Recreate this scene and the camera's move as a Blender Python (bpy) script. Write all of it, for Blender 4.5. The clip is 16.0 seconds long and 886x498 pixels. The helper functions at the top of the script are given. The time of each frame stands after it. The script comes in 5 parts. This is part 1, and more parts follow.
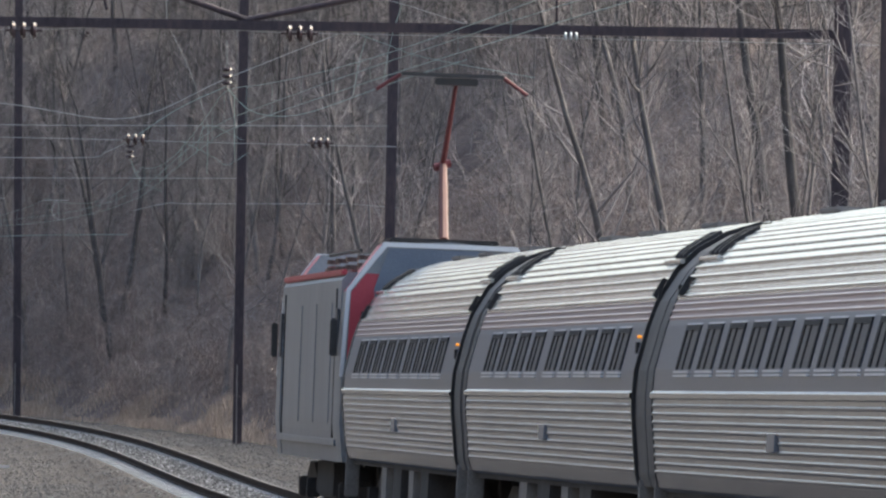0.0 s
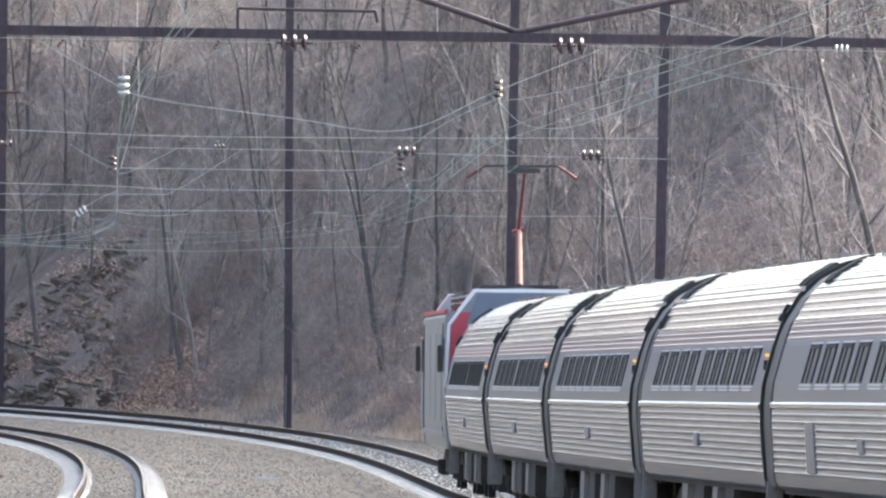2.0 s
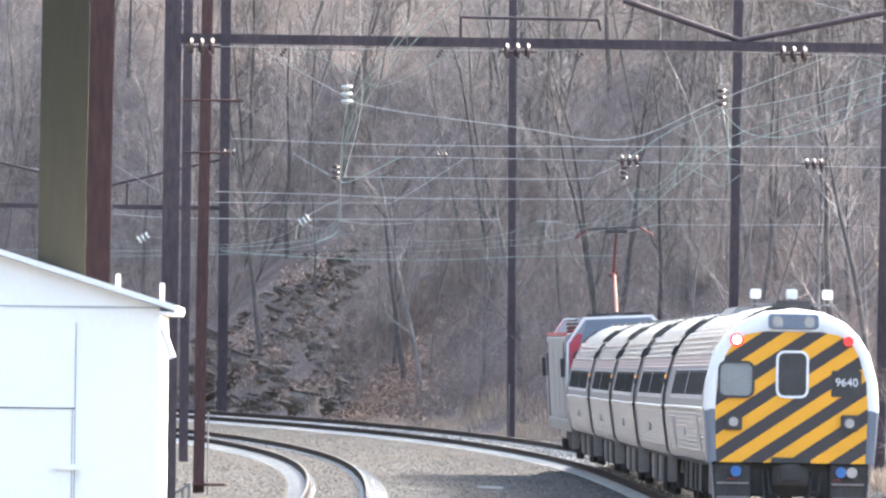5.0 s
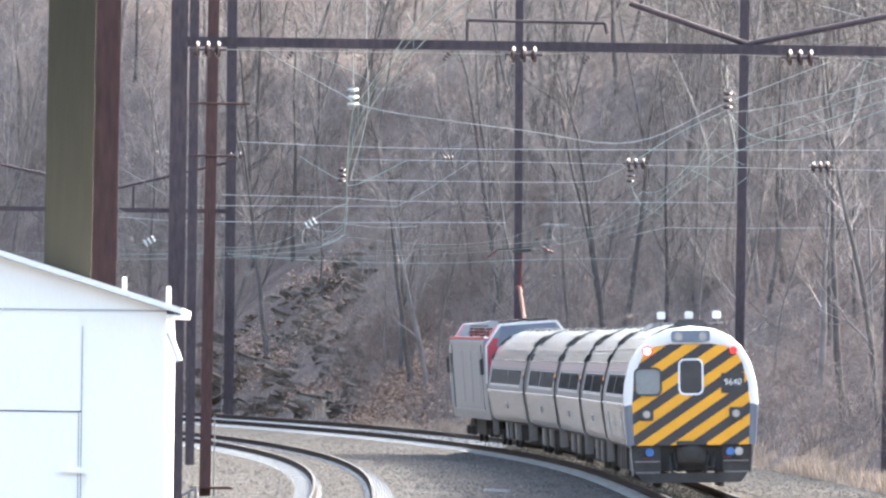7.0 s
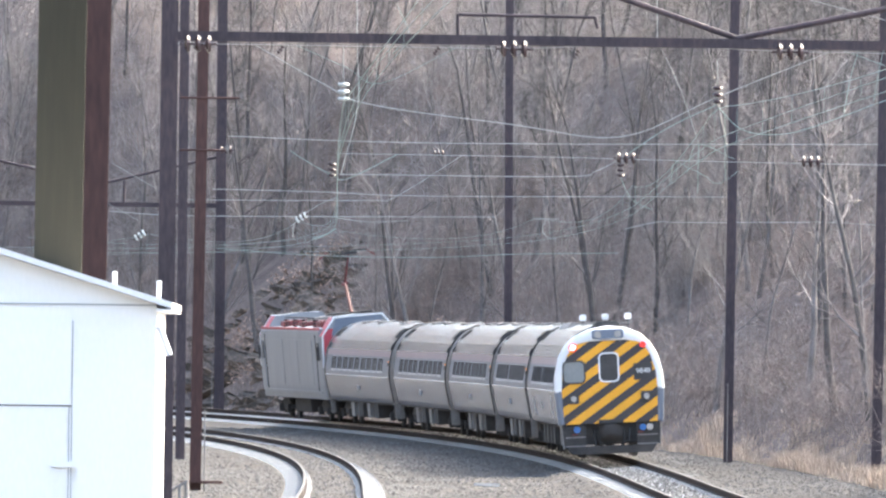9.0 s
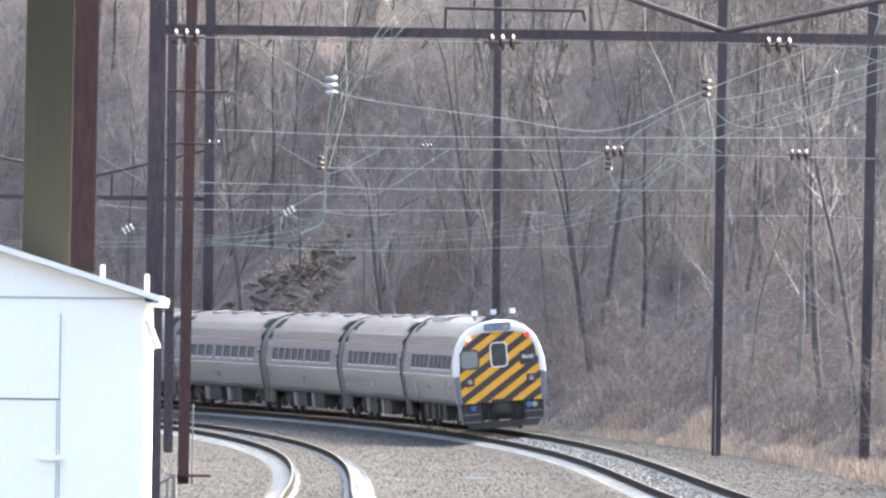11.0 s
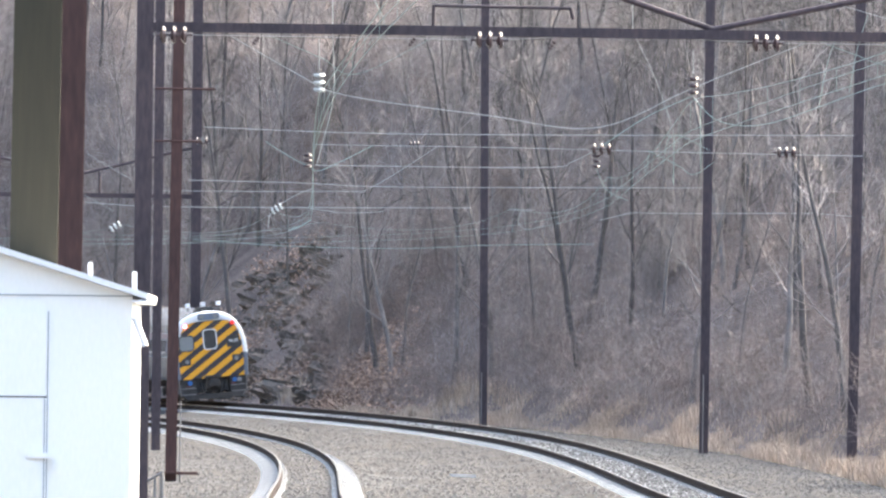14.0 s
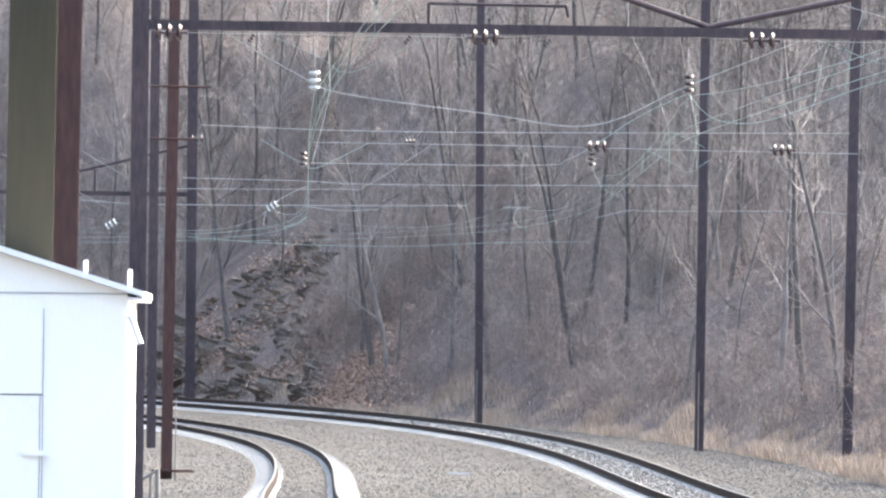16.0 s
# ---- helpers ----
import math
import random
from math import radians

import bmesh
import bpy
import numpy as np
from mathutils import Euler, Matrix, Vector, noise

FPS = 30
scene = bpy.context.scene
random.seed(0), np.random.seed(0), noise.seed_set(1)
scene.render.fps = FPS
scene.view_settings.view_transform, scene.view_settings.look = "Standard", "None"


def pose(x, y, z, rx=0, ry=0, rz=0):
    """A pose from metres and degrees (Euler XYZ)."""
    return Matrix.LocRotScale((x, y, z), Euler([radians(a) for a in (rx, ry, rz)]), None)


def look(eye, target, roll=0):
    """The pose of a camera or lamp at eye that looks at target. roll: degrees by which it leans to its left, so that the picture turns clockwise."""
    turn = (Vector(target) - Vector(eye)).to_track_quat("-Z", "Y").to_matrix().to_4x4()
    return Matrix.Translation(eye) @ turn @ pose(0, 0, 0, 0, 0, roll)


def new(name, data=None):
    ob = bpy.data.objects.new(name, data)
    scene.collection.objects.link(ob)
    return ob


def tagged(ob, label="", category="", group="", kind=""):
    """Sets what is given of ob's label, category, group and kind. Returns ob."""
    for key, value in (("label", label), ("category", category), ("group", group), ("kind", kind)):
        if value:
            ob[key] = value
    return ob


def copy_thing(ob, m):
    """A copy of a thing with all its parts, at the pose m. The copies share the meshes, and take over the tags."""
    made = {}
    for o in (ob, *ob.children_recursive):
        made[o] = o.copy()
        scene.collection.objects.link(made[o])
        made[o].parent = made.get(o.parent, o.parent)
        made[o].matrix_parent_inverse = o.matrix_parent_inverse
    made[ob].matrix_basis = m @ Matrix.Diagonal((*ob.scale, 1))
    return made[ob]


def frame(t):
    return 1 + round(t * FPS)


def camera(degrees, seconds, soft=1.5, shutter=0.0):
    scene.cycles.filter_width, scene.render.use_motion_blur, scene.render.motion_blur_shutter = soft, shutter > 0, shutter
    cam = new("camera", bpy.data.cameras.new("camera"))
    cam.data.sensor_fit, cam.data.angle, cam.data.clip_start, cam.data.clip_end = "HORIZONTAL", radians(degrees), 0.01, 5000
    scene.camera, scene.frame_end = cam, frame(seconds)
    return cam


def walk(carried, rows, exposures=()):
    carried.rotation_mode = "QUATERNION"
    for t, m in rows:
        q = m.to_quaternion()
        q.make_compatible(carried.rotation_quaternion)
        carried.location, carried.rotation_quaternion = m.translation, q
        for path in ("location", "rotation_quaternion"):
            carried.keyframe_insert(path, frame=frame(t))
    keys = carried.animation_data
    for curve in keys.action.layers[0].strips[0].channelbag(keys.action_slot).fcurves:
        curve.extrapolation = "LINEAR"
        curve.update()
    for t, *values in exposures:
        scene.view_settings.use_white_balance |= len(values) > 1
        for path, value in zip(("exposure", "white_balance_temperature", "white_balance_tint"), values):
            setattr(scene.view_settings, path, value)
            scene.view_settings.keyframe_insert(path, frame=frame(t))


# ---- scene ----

# ------------------------------------------------------------ camera
cam = camera(3.987, 16.0, soft=2.4)
ROLL = -0.75
VIEW = (  # seconds, yaw, pitch: the camera stands still and pans
    (0, -2.0787, 0.6912),
    (0.5, -1.8773, 0.7191),
    (1, -1.8493, 0.7264),
    (1.5, -1.5567, 0.7251),
    (2, -0.8595, 0.7312),
    (2.5, -0.4933, 0.7162),
    (3, -0.1526, 0.7016),
    (3.5, 0.122, 0.6853),
    (4, 0.2314, 0.6864),
    (4.2, 0.1428, 0.7206),
    (6.5, 0.1663, 0.7712),
    (7, 0.174, 0.7711),
    (7.5, 0.1498, 0.7714),
    (8, 0.1535, 0.7637),
    (8.5, 0.1381, 0.7538),
    (9, 0.1304, 0.7462),
    (11.5, 0.0638, 0.7153),
    (12, 0.0511, 0.7155),
    (12.5, 0.032, 0.7157),
    (13, 0.0308, 0.7157),
    (13.5, 0.0205, 0.712),
    (14, 0.0205, 0.707),
    (14.5, 0.0255, 0.7044),
    (15, 0.0204, 0.6993),
    (15.5, 0.0127, 0.6969),
    (16, -0.0, 0.6971),
)
walk(cam, [(t, pose(0, 0, 1.9, 90 + p, ROLL, y)) for t, y, p in VIEW],
     exposures=((0, 1.33, 6600, 6), (0.5, 1.82, 6600, 6), (1.5, 2.05, 6600, 6), (2, 2.33, 6600, 6), (2.5, 2.53, 6600, 6), (3.5, 2.73, 6650, 6), (9, 2.71, 6680, 6), (12, 2.63, 6680, 6), (13.5, 2.63, 6680, 6), (16, 2.71, 6680, 6)))

# ------------------------------------------------------------ light
SUN_AZ, SUN_EL = 55.0, 38.0       # azimuth clockwise from the camera's line, elevation
world = bpy.data.worlds.new("sky")
scene.world = world
world.use_nodes = True
wn = world.node_tree.nodes
sky = wn.new("ShaderNodeTexSky")
sky.sky_type = "NISHITA"
sky.sun_disc = False
sky.sun_elevation, sky.sun_rotation = radians(SUN_EL), radians(SUN_AZ)
sky.air_density, sky.dust_density, sky.ozone_density = 1.0, 5.5, 0.8
world.node_tree.links.new(sky.outputs[0], wn["Background"].inputs[0])
wn["Background"].inputs[1].default_value = 0.15
sun = new("sun", bpy.data.lights.new("sun", "SUN"))
sun.data.energy, sun.data.angle, sun.data.color = 1.25, radians(6.0), (1.0, 0.975, 0.94)
sd = Vector((math.sin(radians(SUN_AZ)) * math.cos(radians(SUN_EL)),
             math.cos(radians(SUN_AZ)) * math.cos(radians(SUN_EL)), math.sin(radians(SUN_EL))))
sun.matrix_world = look(sd * 100, (0, 0, 0))


# ------------------------------------------------------------ materials
def material(name, colors, scale=3.0, rough=0.7, metal=0.0, bump=0.0, fine=40.0, stretch=(1, 1, 1), spread=0.0, emit=0.0, spec=None, islands=False):
    """Noise at two scales mixes the colours; bump gives fine relief; spread varies brightness object by object."""
    m = bpy.data.materials.new(name)
    m.use_nodes = True
    nt = m.node_tree
    b = nt.nodes["Principled BSDF"]
    link = nt.links.new
    tc = nt.nodes.new("ShaderNodeTexCoord")
    mp = nt.nodes.new("ShaderNodeMapping")
    mp.inputs["Scale"].default_value = stretch
    link(tc.outputs["Object"], mp.inputs[0])
    n1 = nt.nodes.new("ShaderNodeTexNoise")
    n1.inputs["Scale"].default_value, n1.inputs["Detail"].default_value = scale, 6
    n2 = nt.nodes.new("ShaderNodeTexNoise")
    n2.inputs["Scale"].default_value, n2.inputs["Detail"].default_value = fine, 4
    link(mp.outputs[0], n1.inputs[0])
    link(mp.outputs[0], n2.inputs[0])
    mix = nt.nodes.new("ShaderNodeMath")
    mix.operation = "MULTIPLY_ADD"
    mix.inputs[1].default_value = 0.5
    link(n2.outputs[0], mix.inputs[0])
    half = nt.nodes.new("ShaderNodeMath")
    half.operation = "MULTIPLY"
    half.inputs[1].default_value = 0.5
    link(n1.outputs[0], half.inputs[0])
    link(half.outputs[0], mix.inputs[2])
    ramp = nt.nodes.new("ShaderNodeValToRGB")
    els = ramp.color_ramp.elements
    k = len(colors)
    for i, c in enumerate(colors):
        at = 0.34 + 0.32 * i / max(k - 1, 1)
        e = els[i] if i < 2 else els.new(at)
        e.position, e.color = at, (*c, 1)
    link(mix.outputs[0], ramp.inputs[0])
    out = ramp.outputs[0]
    if spread:
        oi = nt.nodes.new("ShaderNodeNewGeometry" if islands else "ShaderNodeObjectInfo")
        hs = nt.nodes.new("ShaderNodeHueSaturation")
        mr = nt.nodes.new("ShaderNodeMapRange")
        mr.inputs[3].default_value, mr.inputs[4].default_value = 1 - spread, 1 + spread
        link(oi.outputs["Random Per Island" if islands else "Random"], mr.inputs[0])
        link(mr.outputs[0], hs.inputs["Value"])
        link(out, hs.inputs["Color"])
        out = hs.outputs[0]
    link(out, b.inputs["Base Color"])
    b.inputs["Roughness"].default_value, b.inputs["Metallic"].default_value = rough, metal
    if spec is not None:
        b.inputs["Specular IOR Level"].default_value = spec
    if bump:
        bp = nt.nodes.new("ShaderNodeBump")
        bp.inputs["Strength"].default_value, bp.inputs["Distance"].default_value = bump, 0.02
        link(mix.outputs[0], bp.inputs["Height"])
        link(bp.outputs[0], b.inputs["Normal"])
    if emit:
        link(out, b.inputs["Emission Color"])
        b.inputs["Emission Strength"].default_value = emit
    return m


def stripes(name, c1, c2, period, slope):
    """Paint in slanting bands, with a little dirt."""
    m = material(name, (c1, tuple(0.85 * v for v in c1)), 2.0, 0.45)
    nt = m.node_tree
    link = nt.links.new
    b = nt.nodes["Principled BSDF"]
    ramp = next(n for n in nt.nodes if n.type == "VALTORGB")
    tc = next(n for n in nt.nodes if n.type == "TEX_COORD")
    sep = nt.nodes.new("ShaderNodeSeparateXYZ")
    link(tc.outputs["Object"], sep.inputs[0])

    def op(kind, a, v):
        n = nt.nodes.new("ShaderNodeMath")
        n.operation = kind
        for i, x in enumerate((a, v)):
            if isinstance(x, (int, float)):
                n.inputs[i].default_value = x
            else:
                link(x, n.inputs[i])
        return n.outputs[0]
    along = op("SUBTRACT", sep.outputs[0], op("DIVIDE", sep.outputs[2], slope))
    band = op("GREATER_THAN", op("FRACT", op("DIVIDE", op("ADD", along, 19.64), period), 0), 0.5)
    mx = nt.nodes.new("ShaderNodeMix")
    mx.data_type = "RGBA"
    link(band, mx.inputs[0])
    link(ramp.outputs[0], mx.inputs[6])
    mx.inputs[7].default_value = (*c2, 1)
    link(mx.outputs[2], b.inputs["Base Color"])
    return m


M = {
    "ballast": material("ballast", ((0.058, 0.057, 0.057), (0.115, 0.104, 0.094), (0.105, 0.103, 0.102), (0.178, 0.174, 0.172)), 0.22, 0.95, spec=0.0, bump=0.6, fine=9.0),
    "stone": material("ballast_stone", ((0.075, 0.073, 0.072), (0.13, 0.127, 0.125), (0.26, 0.255, 0.25)), 3.0, 0.9, spec=0.0, fine=30.0, spread=0.45, islands=True),
    "soil": material("leaf_litter", ((0.092, 0.077, 0.074), (0.145, 0.123, 0.116), (0.21, 0.176, 0.162)), 0.4, 0.95, spec=0.0, bump=0.7, fine=7.0),
    # plain grey for the out-of-view left bank, toned for the train's reflections
    "unseen_bank": material("unseen_bank_grey", ((0.063, 0.061, 0.060), (0.098, 0.096, 0.094), (0.138, 0.135, 0.132)), 0.15, 0.95, spec=0.0, bump=0.7, fine=2.0),
    "concrete": material("tie_concrete", ((0.44, 0.44, 0.435), (0.60, 0.60, 0.59)), 1.5, 0.85, spec=0.0, bump=0.2, spread=0.12),
    "rail": material("rail_steel", ((0.030, 0.025, 0.024), (0.058, 0.046, 0.043)), 2.0, 0.85, spec=0.05),
    # head coloured dark and dull to join the rail's shade side and shadow
    "railtop": material("shade_dark_rail_head", ((0.06, 0.055, 0.053), (0.10, 0.095, 0.09)), 3.0, 0.7),
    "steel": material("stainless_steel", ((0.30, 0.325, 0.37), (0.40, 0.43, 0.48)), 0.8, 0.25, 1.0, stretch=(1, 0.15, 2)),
    # base lighter than the sides: the roofs' bright sky reflection is in the colour
    "steel_roof": material("sky_bright_stainless_roof", ((0.54, 0.555, 0.58), (0.70, 0.715, 0.735)), 0.8, 0.19, 1.0, stretch=(1, 0.15, 2), bump=0.05, fine=6.0),
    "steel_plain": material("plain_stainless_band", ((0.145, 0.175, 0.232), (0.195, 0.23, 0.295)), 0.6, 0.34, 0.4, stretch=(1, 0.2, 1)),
    "stripe_red": material("faded_red_stripe", ((0.34, 0.27, 0.32), (0.43, 0.35, 0.39)), 0.9, 0.28, 0.85),
    "glass": material("dark_window_glass", ((0.095, 0.10, 0.112), (0.145, 0.15, 0.162)), 1.0, 0.4, spec=0.1),
    "pale_glass": material("pale_cab_glass", ((0.20, 0.22, 0.23), (0.30, 0.32, 0.33)), 1.2, 0.12),
    "rubber": material("black_rubber", ((0.018, 0.018, 0.019), (0.04, 0.04, 0.042)), 3.0, 0.8),
    "gangway": material("dull_diaphragm", ((0.095, 0.094, 0.095), (0.15, 0.148, 0.146)), 2.0, 0.7),
    "under": material("grimy_running_gear", ((0.026, 0.025, 0.026), (0.075, 0.070, 0.069)), 2.0, 0.85, bump=0.3),
    "grime_light": material("dusty_steel_bracket", ((0.16, 0.15, 0.15), (0.30, 0.29, 0.28)), 2.0, 0.7, 0.2),
    # white paint; on the coach window sills it stands for sun glints
    "white": material("white_paint_and_glint", ((0.74, 0.76, 0.80), (0.84, 0.86, 0.88)), 1.2, 0.45),
    "yellow": stripes("yellow_black_bands", (0.88, 0.42, 0.03), (0.045, 0.04, 0.045), 0.80, 0.67),
    "black": material("black_paint", ((0.03, 0.03, 0.032), (0.06, 0.058, 0.06)), 2.0, 0.5),
    "red": material("loco_red_paint", ((0.42, 0.045, 0.07), (0.55, 0.08, 0.11)), 1.5, 0.45),
    "loco_grey": material("loco_silver_paint", ((0.21, 0.23, 0.26), (0.30, 0.325, 0.355)), 1.0, 0.45, 0.3, stretch=(1, 1, 0.3)),
    "loco_blue": material("loco_blue_grey", ((0.12, 0.15, 0.21), (0.20, 0.24, 0.31)), 1.0, 0.4, 0.2),
    "panto": material("oxide_red_arm", ((0.13, 0.052, 0.045), (0.18, 0.078, 0.066)), 2.0, 0.6),
    "panto_dark": material("dark_red_arm", ((0.11, 0.025, 0.03), (0.18, 0.04, 0.045)), 2.0, 0.6),
    "pole": material("oxidised_pole", ((0.036, 0.030, 0.038), (0.064, 0.050, 0.060), (0.10, 0.072, 0.076)), 1.2, 0.75, 0.2, fine=14, stretch=(1, 1, 0.25)),
    "pole_rust": material("rusty_pole", ((0.04, 0.020, 0.020), (0.068, 0.034, 0.032), (0.10, 0.050, 0.045)), 1.2, 0.8, 0.1, fine=14, stretch=(1, 1, 0.2)),
    "pole_olive": material("olive_pole", ((0.013, 0.0118, 0.005), (0.0195, 0.017, 0.0075), (0.030, 0.0245, 0.012)), 1.5, 0.7, fine=20, stretch=(1, 1, 0.08)),
    "insul": material("porcelain", ((0.40, 0.44, 0.45), (0.58, 0.63, 0.63)), 6.0, 0.2),
    "insul_brown": material("brown_porcelain", ((0.045, 0.03, 0.032), (0.085, 0.058, 0.06)), 6.0, 0.13),
    "wire": material("weathered_wire", ((0.36, 0.38, 0.37), (0.48, 0.50, 0.49)), 2.0, 0.7, 0.0),
    "copper": material("verdigris_wire", ((0.27, 0.37, 0.345), (0.38, 0.48, 0.45)), 2.0, 0.7),
    "shed": material("shed_white_paint", ((0.86, 0.88, 0.885), (0.92, 0.93, 0.935)), 0.8, 0.5, stretch=(1, 1, 0.3), bump=0.05),
    "seam": material("grey_seam", ((0.34, 0.37, 0.40), (0.44, 0.47, 0.5)), 3.0, 0.7),
    "bark_dark": material("darker_bark", ((0.060, 0.054, 0.055), (0.10, 0.092, 0.092), (0.16, 0.147, 0.145)), 2.0, 0.9, spread=0.3),
    "bark": material("grey_brown_bark", ((0.085, 0.077, 0.076), (0.155, 0.142, 0.139), (0.25, 0.235, 0.228)), 2.0, 0.9, spread=0.35),
    "twig": material("bare_twigs", ((0.19, 0.172, 0.170), (0.31, 0.286, 0.281)), 1.0, 0.9, spread=0.3),
    "brush": material("brown_brush", ((0.185, 0.152, 0.142), (0.30, 0.253, 0.236)), 0.5, 0.9, spread=0.35, islands=True),
    "grass": material("dry_grass", ((0.42, 0.335, 0.26), (0.60, 0.49, 0.40)), 1.0, 0.9, spread=0.25, islands=True),
    "leaves": material("russet_leaves", ((0.27, 0.185, 0.145), (0.44, 0.32, 0.25)), 1.0, 0.9, spread=0.35, islands=True),
    "rock": material("cut_rock", ((0.080, 0.074, 0.071), (0.145, 0.130, 0.120), (0.27, 0.21, 0.165)), 0.45, 0.9, spec=0.1, bump=0.8, fine=5.0, stretch=(1, 1, 2.0), spread=0.2),
    "amber": material("amber_lamp", ((1.0, 0.32, 0.02), (1.0, 0.40, 0.03)), emit=0.35),
    "red_lamp": material("red_marker_lamp", ((0.85, 0.03, 0.03), (0.9, 0.06, 0.05)), emit=0.16),
    "white_lamp": material("white_lamp", ((1.0, 0.82, 0.80), (1.0, 0.90, 0.88)), emit=0.4),
    "blue_lamp": material("blue_lens", ((0.04, 0.13, 0.36), (0.06, 0.18, 0.45)), 4.0, 0.2),
    "lens": material("headlamp_lens", ((0.42, 0.44, 0.46), (0.6, 0.62, 0.64)), 6.0, 0.1, 0.5),
}


# ------------------------------------------------------------ small mesh kit
def box(bm, x0, x1, y0, y1, z0, z1, bevel=0.0):
    vs = [bm.verts.new((x, y, z)) for x in (x0, x1) for y in (y0, y1) for z in (z0, z1)]
    fs = [bm.faces.new([vs[i] for i in q]) for q in ((0, 1, 3, 2), (4, 6, 7, 5), (0, 4, 5, 1), (2, 3, 7, 6), (0, 2, 6, 4), (1, 5, 7, 3))]
    if bevel:
        bmesh.ops.bevel(bm, geom=list({e for f in fs for e in f.edges}), offset=bevel, segments=2, affect="EDGES")
    return bm


def tube(bm, a, b, r0, r1=None, n=8):
    a, b = Vector(a), Vector(b)
    r1 = r0 if r1 is None else r1
    d = (b - a).normalized()
    u = d.orthogonal().normalized()
    w = d.cross(u)
    ring = lambda c, r: [bm.verts.new(c + (u * math.cos(k) + w * math.sin(k)) * r) for k in (2 * math.pi * i / n for i in range(n))]
    p, q = ring(a, r0), ring(b, r1)
    for i in range(n):
        bm.faces.new((p[i], p[(i + 1) % n], q[(i + 1) % n], q[i]))
    bm.faces.new(p[::-1])
    bm.faces.new(q)
    return bm


def prism(bm, outline, y0, y1):
    """A solid from an (x, z) outline, drawn out along y."""
    a = [bm.verts.new((x, y0, z)) for x, z in outline]
    b = [bm.verts.new((x, y1, z)) for x, z in outline]
    n = len(outline)
    for i in range(n):
        bm.faces.new((a[i], a[(i + 1) % n], b[(i + 1) % n], b[i]))
    bm.faces.new(a[::-1])
    bm.faces.new(b)
    return bm


def rounded(x0, x1, z0, z1, r, n=4):
    pts = []
    for cx, cz, a0 in ((x1 - r, z1 - r, 0), (x0 + r, z1 - r, 90), (x0 + r, z0 + r, 180), (x1 - r, z0 + r, 270)):
        pts += [(cx + r * math.cos(radians(a0 + 90 * i / n)), cz + r * math.sin(radians(a0 + 90 * i / n))) for i in range(n + 1)]
    return pts


def ring_plate(bm, outer, inner, y0, y1):
    """A flat frame between two outlines with the same number of points."""
    n = len(outer)
    v = [[bm.verts.new((x, y, z)) for x, z in o] for o in (outer, inner) for y in (y0, y1)]
    for i in range(n):
        j = (i + 1) % n
        for p, q in ((0, 1), (3, 2), (2, 0), (1, 3)):
            bm.faces.new((v[p][i], v[p][j], v[q][j], v[q][i]))
    return bm


def part(name, bm, mat, parent=None, label=""):
    bmesh.ops.recalc_face_normals(bm, faces=bm.faces)
    me = bpy.data.meshes.new(name)
    bm.to_mesh(me)
    bm.free()
    me.materials.append(M[mat])
    ob = new(name, me)
    if parent is not None:
        ob.parent = parent
    if label:
        ob["label"] = label
    return ob


def same(name, data, parent, at=(0, 0, 0)):
    ob = new(name, data)
    ob.parent = parent
    ob.location = at
    return ob


# ------------------------------------------------------------ the line of the track
S0, S1, STEP = -320.0, 640.0, 2.0
SS = np.arange(S0, S1 + STEP, STEP)
_c = np.clip(SS, -140, 370) / 100
_k = (-0.2532 + 0.0924 * _c + 0.1311 * _c * _c) * 1e-3
_h = np.concatenate([[0], np.cumsum((_k[1:] + _k[:-1]) / 2 * STEP)])
HD = _h - np.interp(0, SS, _h) + 0.02546
_hm = (HD[1:] + HD[:-1]) / 2
_x = np.concatenate([[0], np.cumsum(-np.sin(_hm) * STEP)])
_y = np.concatenate([[0], np.cumsum(np.cos(_hm) * STEP)])
TX = _x - np.interp(0, SS, _x) + 6.692
TY = _y - np.interp(0, SS, _y) + 187.04
_cz = np.clip(SS, -85, 370) / 100
TZ = 1.9 - 1.868 + 0.1807 * _cz + 0.1063 * _cz ** 2 - 0.12 + np.clip(SS - 370, 0, 400) * 0.0096


def on_track(s, lat=0.0, up=0.0):
    """A point beside the right-hand track's centre line, s metres along it."""
    x, y, z, h = (float(np.interp(s, SS, a)) for a in (TX, TY, TZ, HD))
    return Vector((x + lat * math.cos(h), y + lat * math.sin(h), z + up))


def cant(s):
    return max(-6.0, min(0.0, 0.5 - 2.6 * s / 100))


def lean(s):
    return max(-6.0, min(2.8, 1.70 - 2.586 * s / 100))


def lower(s):
    """How far the left-hand track lies below the right-hand one."""
    return -0.22 * max(0.0, min(1.0, (s - 60) / 60))


LEFT = -8.3


def track_q(x, y):
    """Distance along and beside the track for arrays of points."""
    shape = x.shape
    x, y = x.ravel(), y.ravel()
    best = np.full(x.shape, 1e18)
    bi = np.zeros(x.shape, int)
    for i in range(0, len(SS), 3):
        d = (x - TX[i]) ** 2 + (y - TY[i]) ** 2
        m = d < best
        best[m], bi[m] = d[m], i
    q = (x - TX[bi]) * np.cos(HD[bi]) + (y - TY[bi]) * np.sin(HD[bi])
    al = -(x - TX[bi]) * np.sin(HD[bi]) + (y - TY[bi]) * np.cos(HD[bi])
    q = np.where(np.abs(al) > 8, np.sign(q + 1e-9) * np.sqrt(best), q)
    return (SS[bi] + np.clip(al, -8, 8)).reshape(shape), q.reshape(shape)


